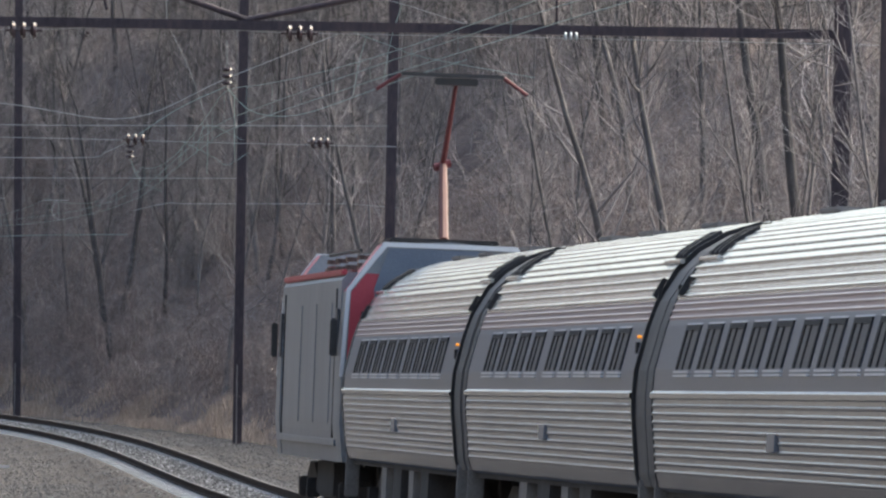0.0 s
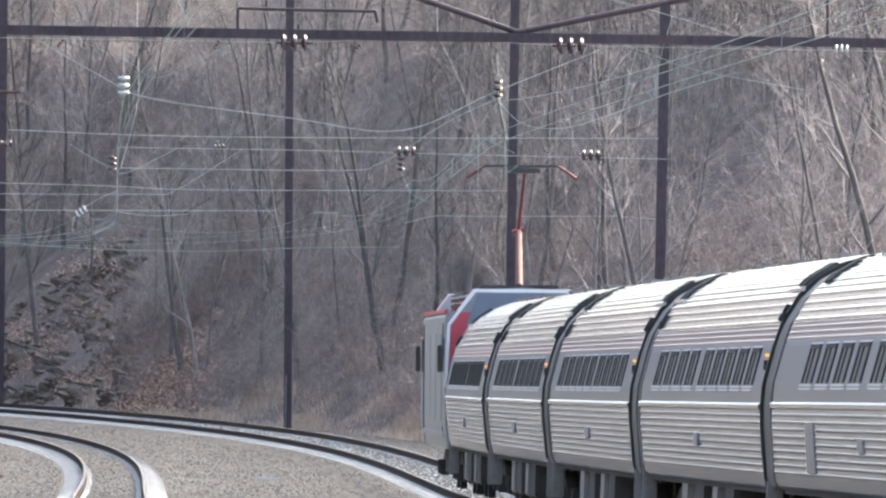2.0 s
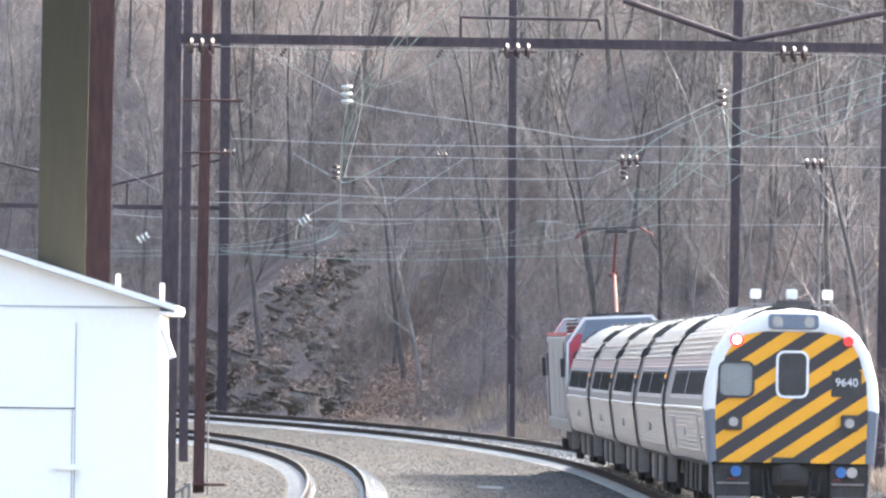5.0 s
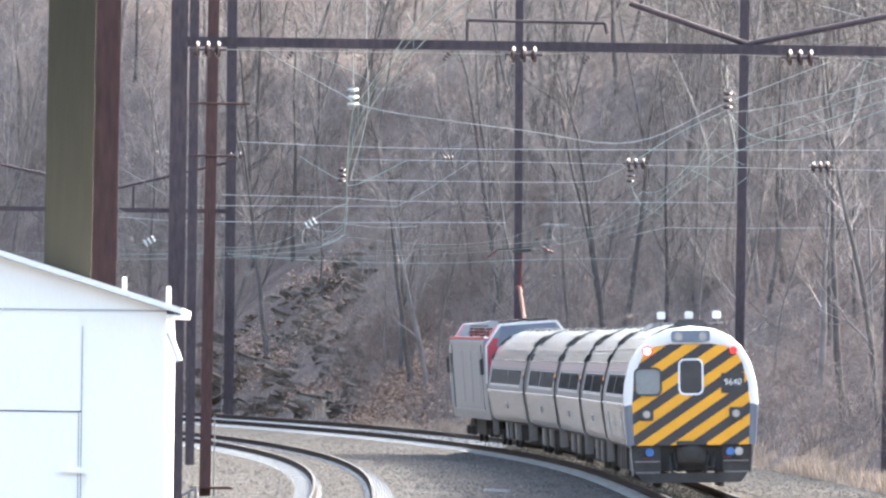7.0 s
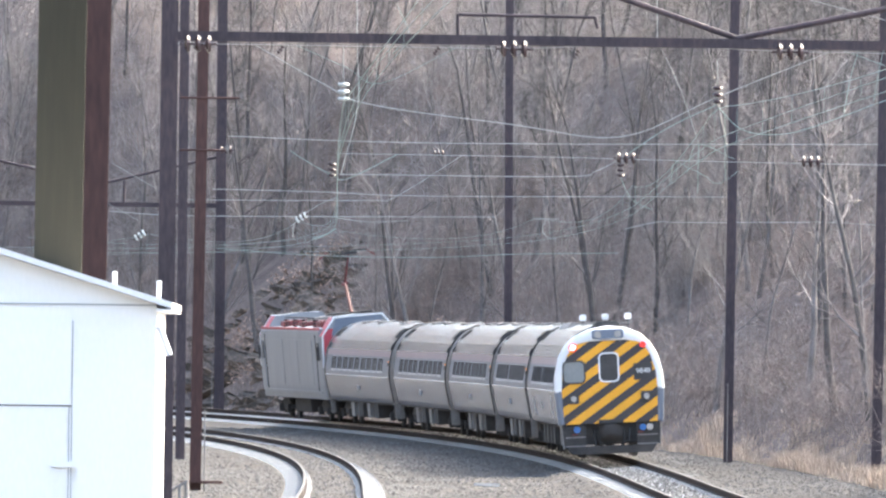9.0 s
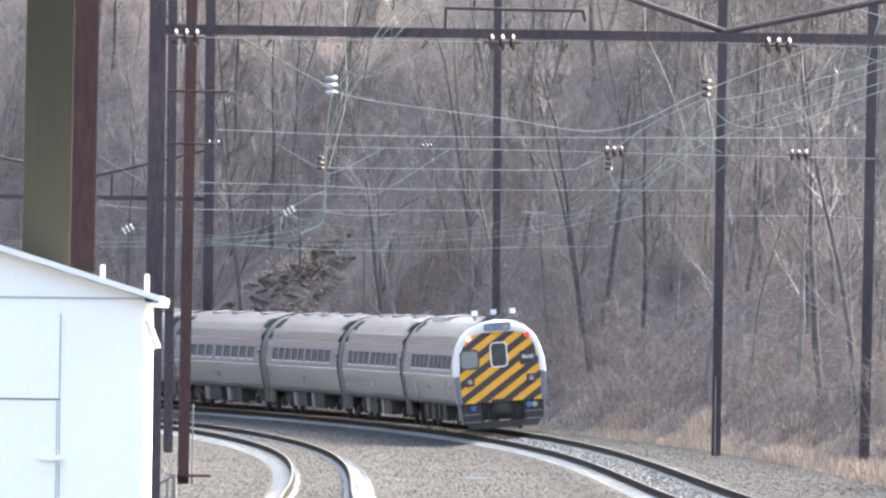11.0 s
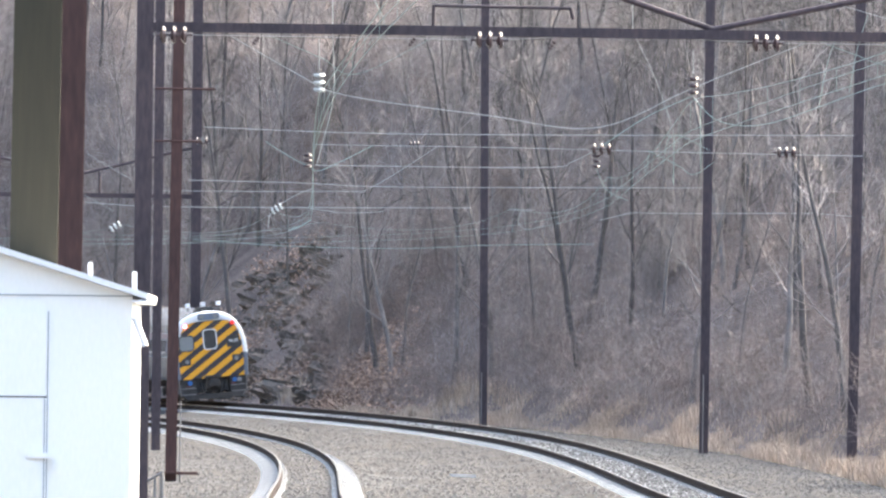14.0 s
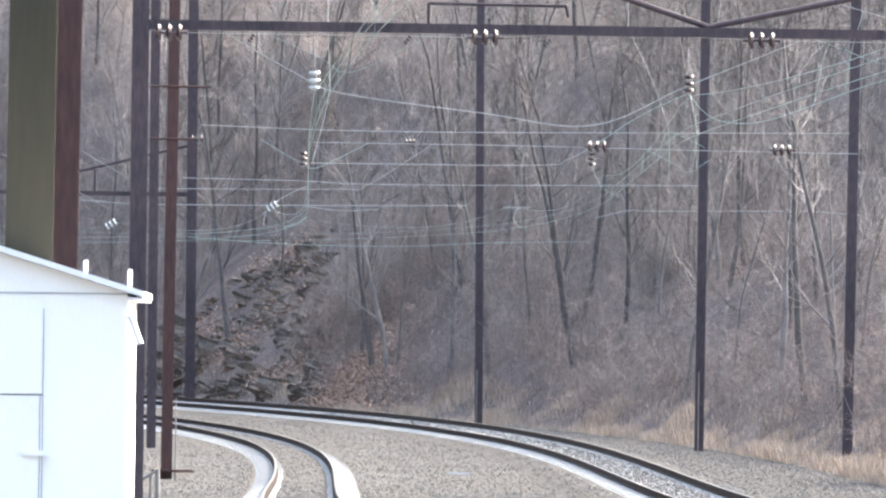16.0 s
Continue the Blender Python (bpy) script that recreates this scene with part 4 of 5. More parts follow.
# ------------------------------------------------------------ overhead wires
def polytube(pts, r, n=5):
    """Verts and quads of a smooth tube through the points."""
    P = [Vector(p) for p in pts]
    if len(P) > 2:
        Q = [P[0] * 2 - P[1]] + P + [P[-1] * 2 - P[-2]]
        out = []
        for i in range(1, len(Q) - 2):
            a, b, c, d = Q[i - 1:i + 3]
            for k in range(6):
                t = k / 6
                out.append(0.5 * (2 * b + (c - a) * t + (2 * a - 5 * b + 4 * c - d) * t * t + (3 * b - a - 3 * c + d) * t ** 3))
        P = out + [P[-1]]
    verts, faces = [], []
    for i, p in enumerate(P):
        d = (P[min(i + 1, len(P) - 1)] - P[max(i - 1, 0)]).normalized()
        u = d.orthogonal().normalized()
        w = d.cross(u)
        verts += [p + (u * math.cos(a) + w * math.sin(a)) * r for a in (2 * math.pi * k / n for k in range(n))]
        if i:
            o = (i - 1) * n
            faces += [(o + k, o + (k + 1) % n, o + n + (k + 1) % n, o + n + k) for k in range(n)]
    return verts, faces


def wire_mesh(name, runs, mat, parent=None, label="", n=5):
    verts, faces = [], []
    for pts, r in runs:
        v, f = polytube(pts, r, n)
        o = len(verts)
        verts += v
        faces += [tuple(i + o for i in q) for q in f]
    me = bpy.data.meshes.new(name)
    me.from_pydata(verts, [], faces)
    me.materials.append(M[mat])
    ob = new(name, me)
    if parent is not None:
        ob.parent = parent
    if label:
        ob["label"] = label
    return ob


SPANS = (  # material, distance, radius, (x, z) of the wire's points
    ("wire", 232, 0.011, ((-4.06, 8.61), (-2.76, 7.89), (-1.93, 7.54), (0.65, 7.21), (2.66, 7.01), (4.4, 7.76), (6.4, 8.59))),
    ("wire", 232, 0.01, ((-5.55, 8.61), (-2.36, 8.6), (0.32, 8.59), (1.04, 8.6), (3.31, 8.72), (5.37, 8.61), (10.42, 8.58), (16.29, 8.53))),
    ("wire", 333, 0.013, ((-6.46, 9.12), (-2.76, 9.02), (1.68, 9.02), (10.55, 9.12))),
    ("wire", 333, 0.011, ((-3.64, 8.7), (1.68, 8.68), (6.12, 8.62), (10.77, 8.58))),
    ("wire", 232, 0.009, ((-2.48, 6.26), (1.59, 6.27), (2.2, 6.38), (2.63, 6.6))),
    ("wire", 420, 0.015, ((-8.68, 9.25), (-4.95, 9.2), (-1.59, 9.11), (8.38, 9.21))),
    ("wire", 420, 0.013, ((-9.76, 8.88), (-3.64, 8.94), (-2.62, 9.08), (-0.4, 10.49))),
    ("wire", 420, 0.016, ((-12.03, 8.47), (-9.6, 8.36), (-3.64, 8.4), (0.69, 8.45))),
    ("wire", 420, 0.013, ((-4.57, 8.35), (-3.45, 8.23), (-2.18, 8.29))),
    ("wire", 420, 0.016, ((1.96, 8.4), (2.8, 8.41))),
    ("wire", 420, 0.014, ((2.37, 8.38), (2.24, 8.08), (2.38, 7.82), (2.71, 7.75))),
    ("wire", 420, 0.016, ((4.95, 8.1), (6.06, 8.36), (6.99, 8.35), (11.94, 8.42))),
    ("wire", 420, 0.013, ((11.94, 8.42), (13.71, 8.31))),
    ("copper", 232, 0.009, ((-3.38, 6.68), (-2.95, 6.42), (-2.59, 6.24), (-2.33, 6.18), (-1.41, 6.64))),
    ("copper", 232, 0.01, ((-2.52, 5.27), (-2.73, 5.14), (-2.95, 5.07))),
    ("wire", 232, 0.008, ((-3.18, 5.45), (-3.29, 5.33), (-3.31, 5.1))),
    ("wire", 232, 0.008, ((-3.1, 5.54), (-2.78, 5.73), (-2.53, 5.83))),
    ("copper", 232, 0.009, ((4.4, 7.59), (4.77, 7.22), (5.2, 7.09), (5.8, 7.13), (6.67, 7.43), (7.56, 7.77), (8.77, 8.16))),
    ("copper", 232, 0.009, ((2.64, 6.6), (3.53, 7.2), (4.4, 7.62))),
    ("copper", 232, 0.007, ((6.71, 8.63), (7.33, 8.41), (8.05, 8.18), (10.01, 7.85))),
    ("copper", 232, 0.007, ((7.03, 8.82), (6.84, 8.22), (6.7, 7.47))),
    ("copper", 232, 0.007, ((7.58, 9.16), (7.38, 8.49), (7.25, 7.71))),
    ("wire", 232, 0.006, ((3.33, 8.69), (3.73, 7.87), (4.07, 6.89))),
    ("wire", 232, 0.009, ((3.27, 9.93), (3.29, 8.72))),
    ("wire", 232, 0.009, ((-2.2, 9.85), (-2.18, 8.6))),
    ("wire", 232, 0.008, ((-2.18, 8.6), (-2.16, 7.49), (-2.45, 6.25))),
    ("copper", 232, 0.007, ((-1.46, 9.35), (-1.25, 8.84), (-1.53, 8.47))),
    ("copper", 232, 0.006, ((-3.29, 8.6), (-2.35, 8.2), (-1.73, 7.93), (-0.3, 8.64))),
    ("wire", 232, 0.008, ((-2.43, 8.6), (-2.42, 7.98))),
    ("wire", 232, 0.008, ((4.39, 8.45), (4.4, 7.98))),
    ("copper", 232, 0.007, ((4.07, 6.89), (4.06, 6))),
    ("copper", 232, 0.006, ((4.54, 7.47), (4.56, 6.27))),
    ("copper", 232, 0.006, ((3.59, 6.61), (4.16, 6.33), (4.43, 6.18), (4.8, 6.41))),
    ("copper", 232, 0.006, ((3.6, 6.53), (3.57, 6.17))),
    ("copper", 232, 0.006, ((2.65, 6.28), (2.85, 5.88), (3.24, 5.68))),
    ("copper", 232, 0.006, ((3.85, 6.36), (4.05, 6.89), (4.72, 6.63))),
    ("wire", 333, 0.008, ((-11.62, 8.28), (-10.73, 7.9), (-8.8, 6.89))),
    ("wire", 333, 0.008, ((-9.52, 8.38), (-8.33, 7.71))),
    ("copper", 420, 0.012, ((-8.47, 7.29), (-5.3, 7.11), (-1.57, 7.08), (1.41, 7.23), (4.77, 7.31))),
    ("wire", 232, 0.008, ((6.08, 9.55), (7.58, 9.16), (9.39, 8.61))),
)
for mat, y, r, pts in SPANS:
    ob = wire_mesh("overhead_wire", [([(x, y, z) for x, z in pts], r * 0.9)], mat)
    tagged(ob, "thin green weathered copper overhead wire" if mat == "copper" else "thin grey overhead span wire above the tracks", "overhead wire", group="overhead wires")


def catenary(name, lat, low, label):
    """Contact wire, messenger and droppers over one track."""
    ob = tagged(new(name), label, "overhead line")
    sup = (-60.0, 45.0, 146.0, 233.0, 318.0, 400.0)
    pull = (0.0, 0.1, 0.0, 0.0, 0.0, 0.0) if low else (0.0, -1.4, -0.6, -0.4, -0.5, -0.6)
    off = lambda s: lat + float(np.interp(s, sup, pull))
    lo = lambda s: lower(s) if low else 0.0

    def mess(s):
        for a, b in zip(sup, sup[1:]):
            if a <= s <= b:
                k = (s - a) / (b - a)
                return 7.55 - 4 * k * (1 - k) * 0.45
        return 7.55
    st = np.arange(sup[0], sup[-1] + 0.1, 6.0)
    wire_mesh("contact_wire", [([on_track(s, off(s), 6.78 + lo(s)) for s in st], 0.006)], "copper", ob)
    wire_mesh("auxiliary_wire", [([on_track(s, off(s), 6.98 + lo(s)) for s in st], 0.005)], "copper", ob)
    wire_mesh("messenger_wire", [([on_track(s, off(s), mess(s) + lo(s)) for s in st], 0.006)], "copper", ob)
    for s in np.arange(sup[0] + 4, sup[-1], 8.5):
        p = on_track(s, off(s), 6.78 + lo(s))
        wire_mesh("dropper", [([p, p + Vector((0, 0, mess(s) - 6.78))], 0.004)], "copper", ob, n=4)
    return ob


catenary("catenary_main", 0.0, False, "verdigris contact wire and messenger over the main track")
catenary("catenary_second", LEFT, True, "verdigris contact wire and messenger over the second track")

INSULATORS = (  # axis, x, y, z, spacing of the discs, material
    ("h", -5.07, 231.6, 8.59, 0.195, "insul_brown"),
    ("h", 0.68, 231.6, 8.57, 0.195, "insul_brown"),
    ("h", 5.71, 231.6, 8.58, 0.195, "insul_brown"),
    ("h", 10.65, 231.6, 8.60, 0.10, "insul"),
    ("v", -2.42, 232, 7.77, 0.135, "insul"),
    ("v", 4.4, 232, 7.8, 0.125, "insul_brown"),
    ("h", 2.75, 232, 6.62, 0.135, "insul_brown"),
    ("v", 2.65, 232, 6.4, 0.095, "insul_brown"),
    ("h", 8.78, 333, 8.65, 0.19, "insul_brown"),
    ("v", -2.61, 232, 6.34, 0.1, "insul_brown"),
    ("d", -3.16, 232, 5.46, 0.085, "insul"),
    ("d", -8.75, 333, 6.49, 0.12, "insul"),
    ("h", -8.23, 420, 10.54, 0.15, "insul_brown"),
    ("h", -1.2, 420, 10.52, 0.13, "insul_brown"),
    ("e", -3.58, 232, 8.52, 0.06, "insul_brown"),
    ("e", -0.73, 232, 8.53, 0.06, "insul_brown"),
    ("e", 1.82, 232, 8.5, 0.06, "insul_brown"),
)
for axis, x, y, z, l, mat in INSULATORS:
    ob = tagged(new("insulator"), "three-disc porcelain insulator string on the overhead line", "insulator", group="insulators")
    ax = {"h": Vector((1, 0, 0)), "v": Vector((0, 0, 1)), "d": Vector((0.8, 0, 0.5)), "e": Vector((0.6, 0, 0.8))}[axis].normalized()
    rr = l * 0.85
    bm = bmesh.new()
    tube(bm, -ax * l * 1.75, ax * l * 1.75, l * 0.11)
    part("core", bm, "insul_brown" if axis != "v" else "grime_light", ob)
    for k in (-1, 0, 1):
        bm = bmesh.new()
        c = ax * l * k * 0.98
        tube(bm, c - ax * l * 0.30, c - ax * l * 0.05, rr * 0.5, rr, 14)
        tube(bm, c - ax * l * 0.05, c + ax * l * 0.22, rr, rr * 0.8, 14)
        part("disc", bm, mat, ob)
    ob.matrix_basis = pose(x, y, z)

# far portal beam and the arms on the poles behind
far_beam = tagged(new("far_portal_beam"), "dark steel cross beam of a farther portal", "catenary beam")
part("girder", box(bmesh.new(), -24.0, -11.3, 572.9, 573.15, 11.08, 11.28), "pole", far_beam)
part("post", tube(bmesh.new(), (-15.8, 573.0, 11.2), (-15.8, 573.0, 12.25), 0.06), "pole", far_beam)
part("brace", tube(bmesh.new(), (-16.8, 573.0, 12.1), (-11.3, 573.0, 13.45), 0.06), "pole", far_beam)
part("brace", tube(bmesh.new(), (-16.8, 573.0, 12.1), (-22.0, 573.0, 13.2), 0.06), "pole", far_beam)
for z, x0, x1, y in ((10.11, -7.75, -6.15, 333.0), (8.74, -7.75, -6.5, 333.0)):
    arm = tagged(new("pole_arm"), "thin steel bracket arm with a small fitting on a pole", "bracket")
    part("arm", tube(bmesh.new(), (x0, y - 0.16, z), (x1, y - 0.16, z), 0.03), "pole_rust", arm)
    part("fitting", box(bmesh.new(), x1 - 0.04, x1 + 0.05, y - 0.20, y - 0.12, z - 0.03, z + 0.13, 0.02), "grime_light", arm)
for x, y, z in ((-11.72, 572.6, 3.4), (1.33, 504.7, 2.5), (8.42, 419.7, 2.3), (-6.98, 332.75, 1.2)):
    ob = tagged(new("conduit"), "pale conduit strapped up the side of a pole", "conduit", group="pole conduits")
    part("pipe", tube(bmesh.new(), (x, y, z - 1.9), (x, y, z + 0.75), 0.02), "grime_light", ob)
stand = tagged(new("switch_stand"), "low rusty pipe stand beside the pole footing", "pipe stand")
part("plate", box(bmesh.new(), -7.6, -6.5, 332.6, 333.4, 0.02, 0.09, 0.02), "pole_rust", stand)
part("pipe", tube(bmesh.new(), (-5.75, 236, 0.32), (-5.28, 236, 0.60), 0.03), "grime_light", stand)
part("upright", tube(bmesh.new(), (-5.28, 236, 0.62), (-5.26, 236, -0.35), 0.045), "grime_light", stand)
part("upright", tube(bmesh.new(), (-5.40, 236, 0.54), (-5.42, 236, -0.35), 0.03), "grime_light", stand)


plank = tagged(new("plank"), "pale weathered board lying on the ballast", "board")
part("board", box(bmesh.new(), -0.34, 0.34, -0.14, 0.14, 0, 0.07, 0.01), "concrete", plank)
plank.matrix_basis = pose(0.44, 345, ground_z(0.44, 345) + 0.01, 0, 2, 12)


# ------------------------------------------------------------ rock face
def rock_face():
    ob = tagged(new("rock_outcrop"), "dark broken rock ledges showing in the bank", "rock", kind="structure")
    rng = random.Random(5)
    meshes = []
    for k in range(9):
        bm = bmesh.new()
        bmesh.ops.create_cube(bm, size=1.7)
        bmesh.ops.subdivide_edges(bm, edges=bm.edges[:], cuts=4, use_grid_fill=True)
        for v in bm.verts:
            n = noise.noise_vector(v.co * 1.1 + Vector((k * 7.1, 0, 0)))
            f = noise.noise_vector(v.co * 2.7 + Vector((k * 3.3, 1, 0)))
            v.co += n * 0.45 + f * 0.16 + noise.noise_vector(v.co * 6.5) * 0.06
        bmesh.ops.recalc_face_normals(bm, faces=bm.faces)
        me = bpy.data.meshes.new("rock")
        bm.to_mesh(me)
        bm.free()
        me.materials.append(M["rock"])
        meshes.append(me)
    for i in range(330):
        s = rng.uniform(352, 408)
        q = 8.4 + rng.random() ** 1.2 * 9.5
        p = on_track(s, q)
        px = p.x / p.y
        if not -0.0212 < px < -0.0085 or q > 17:
            continue
        z = ground_z(p.x, p.y)
        r = same("rock", rng.choice(meshes), ob)
        a = rng.uniform(0.28, 0.62) if i % 8 or q > 12 else rng.uniform(0.7, 1.05)
        r.matrix_basis = pose(p.x, p.y, z + rng.uniform(-0.70, -0.38) * (0.45 + a), rng.uniform(-30, -5), rng.uniform(4, 20), rng.uniform(-30, 40)) @ Matrix.Diagonal((a * 1.8, a * 1.5, a * rng.uniform(0.45, 0.95), 1))
    return ob


rock_face()


# ------------------------------------------------------------ woods
class Shape:
    """Gathers tapered tubes as vertices and quads."""

    def __init__(self):
        self.v, self.f = [], []

    def limb(self, pts, radii, n):
        o = len(self.v)
        for i, p in enumerate(pts):
            d = (pts[min(i + 1, len(pts) - 1)] - pts[max(i - 1, 0)]).normalized()
            u = d.orthogonal().normalized()
            w = d.cross(u)
            self.v += [p + (u * math.cos(a) + w * math.sin(a)) * radii[i] for a in (2 * math.pi * k / n for k in range(n))]
            if i:
                b = o + (i - 1) * n
                self.f += [(b + k, b + (k + 1) % n, b + n + (k + 1) % n, b + n + k) for k in range(n)]

    def arrays(self):
        return np.array([tuple(p) for p in self.v], np.float32), np.array(self.f, np.int32)


def fast_mesh(name, V, F, mat):
    me = bpy.data.meshes.new(name)
    me.vertices.add(len(V))
    me.vertices.foreach_set("co", V.astype(np.float32).ravel())
    me.loops.add(F.size)
    me.loops.foreach_set("vertex_index", F.astype(np.int32).ravel())
    me.polygons.add(len(F))
    me.polygons.foreach_set("loop_start", np.arange(0, F.size, 4, dtype=np.int32))
    me.polygons.foreach_set("loop_total", np.full(len(F), 4, np.int32))
    me.update(calc_edges=True)
    me.materials.append(M[mat])
    return me


def wander(rng, p, d, length, segs, wob, rise):
    pts = [p.copy()]
    for _ in range(segs):
        d = (d + Vector((rng.gauss(0, wob), rng.gauss(0, wob), rng.gauss(0, wob) + rise))).normalized()
        p = p + d * (length / segs)
        pts.append(p.copy())
    return pts


def grow_tree(seed, H, slim):
    """Bare tree: wandering trunk, limbs, branches and twigs."""
    rng = random.Random(seed)
    trunk, crown = Shape(), Shape()
    r0 = H * 0.0095 * slim
    tp = wander(rng, Vector((0, 0, -0.4)), Vector((rng.gauss(0, 0.06), rng.gauss(0, 0.06), 1)), H, 10, 0.05, 0.04)
    tr = [r0 * (1 - 0.9 * i / 10) + 0.008 for i in range(11)]
    trunk.limb(tp, tr, 7)
    for i in range(15):
        k = rng.uniform(0.22, 0.97)
        j = min(int(k * 10), 9)
        base = tp[j].lerp(tp[j + 1], k * 10 - j)
        az = rng.uniform(0, 2 * math.pi)
        up = rng.uniform(0.5, 1.5)
        L = H * rng.uniform(0.16, 0.34) * (1.15 - 0.6 * k)
        lp = wander(rng, base, Vector((math.cos(az), math.sin(az), up)).normalized(), L, 5, 0.14, 0.10)
        rr = tr[j] * rng.uniform(0.25, 0.45)
        crown.limb(lp, [rr * (1 - 0.8 * m / 5) + 0.004 for m in range(6)], 4)
        for _ in range(7):
            m = rng.randrange(1, 6)
            b = lp[m]
            d = (lp[m] - lp[m - 1]).normalized() + Vector((rng.gauss(0, 0.6), rng.gauss(0, 0.6), rng.gauss(0.25, 0.4)))
            l2 = L * rng.uniform(0.25, 0.6)
            bp = wander(rng, b, d.normalized(), l2, 3, 0.18, 0.06)
            r2 = max(rr * 0.42, 0.009)
            crown.limb(bp, [r2 * (1 - 0.7 * w / 3) + 0.002 for w in range(4)], 3)
            for _ in range(3):
                c = bp[rng.randrange(1, 4)]
                d = (bp[-1] - bp[0]).normalized() + Vector((rng.gauss(0, 0.7), rng.gauss(0, 0.7), rng.gauss(0.2, 0.5)))
                cp = wander(rng, c, d.normalized(), l2 * rng.uniform(0.35, 0.8), 1, 0.2, 0.05)
                crown.limb(cp, [0.0065, 0.003], 3)
    return trunk.arrays(), crown.arrays()


def grow_brush(seed, H, big=1.0, up=0.4):
    """A thicket: many thin arching stems with side twigs; big is the size that it is later scaled by."""
    rng = random.Random(seed)
    sh = Shape()
    for _ in range(22):
        p = Vector((rng.gauss(0, 0.55), rng.gauss(0, 0.55), -0.2))
        L = H * rng.uniform(0.45, 1.1)
        sp = wander(rng, p, Vector((rng.gauss(0, up), rng.gauss(0, up), 1)).normalized(), L, 4, 0.5 * up, -0.03)
        r = rng.uniform(0.0055, 0.0105) / big
        sh.limb(sp, [r, r * 0.85, r * 0.7, r * 0.5, r * 0.3], 3)
        for _ in range(7):
            b = sp[rng.randrange(1, 5)]
            d = Vector((rng.gauss(0, 0.8), rng.gauss(0, 0.8), rng.gauss(0.4, 0.5))).normalized()
            sh.limb(wander(rng, b, d, L * rng.uniform(0.15, 0.4), 1, 0.25, 0.0), [0.006 / big, 0.003 / big], 3)
    return sh.arrays()


def in_view(p, zmargin=0.0):
    """Whether the pan ever takes in this bearing and height."""
    b = math.degrees(math.atan2(p.x, p.y))
    return -2.5 < b < 4.3 and p.z < 1.9 + 0.0335 * p.y + zmargin


def scatter(rng, n, s0, s1, q0, q1, power=1.0, bare=True):
    out = []
    grid = np.arange(s0, s1, 4.0)
    while len(out) < n:
        q = q0 + (q1 - q0) * rng.random() ** power
        gx, gy = (np.interp(grid, SS, a) for a in (TX, TY))
        gh = np.interp(grid, SS, HD)
        bear = np.degrees(np.arctan2(gx + q * np.cos(gh), gy + q * np.sin(gh)))
        s = float(np.interp(-rng.uniform(-2.5, 4.25), -bear, grid)) + rng.uniform(-3, 3)
        p = on_track(s, q)
        p.z = ground_z(p.x, p.y)
        if not in_view(p):
            continue
        if bare and -0.0200 < p.x / p.y < -0.0085 and q < 16.0 and s > 345 and rng.random() < 0.7:
            continue
        out.append(p)
    return out


def thin(rng, places, keep):
    """Opens the growth on the shaded upper bank, beyond the portal's end."""
    return [p for p in places if p.x / p.y < 0.020 or (p.z - 1.9) / p.y < 0.014 or rng.random() < keep]


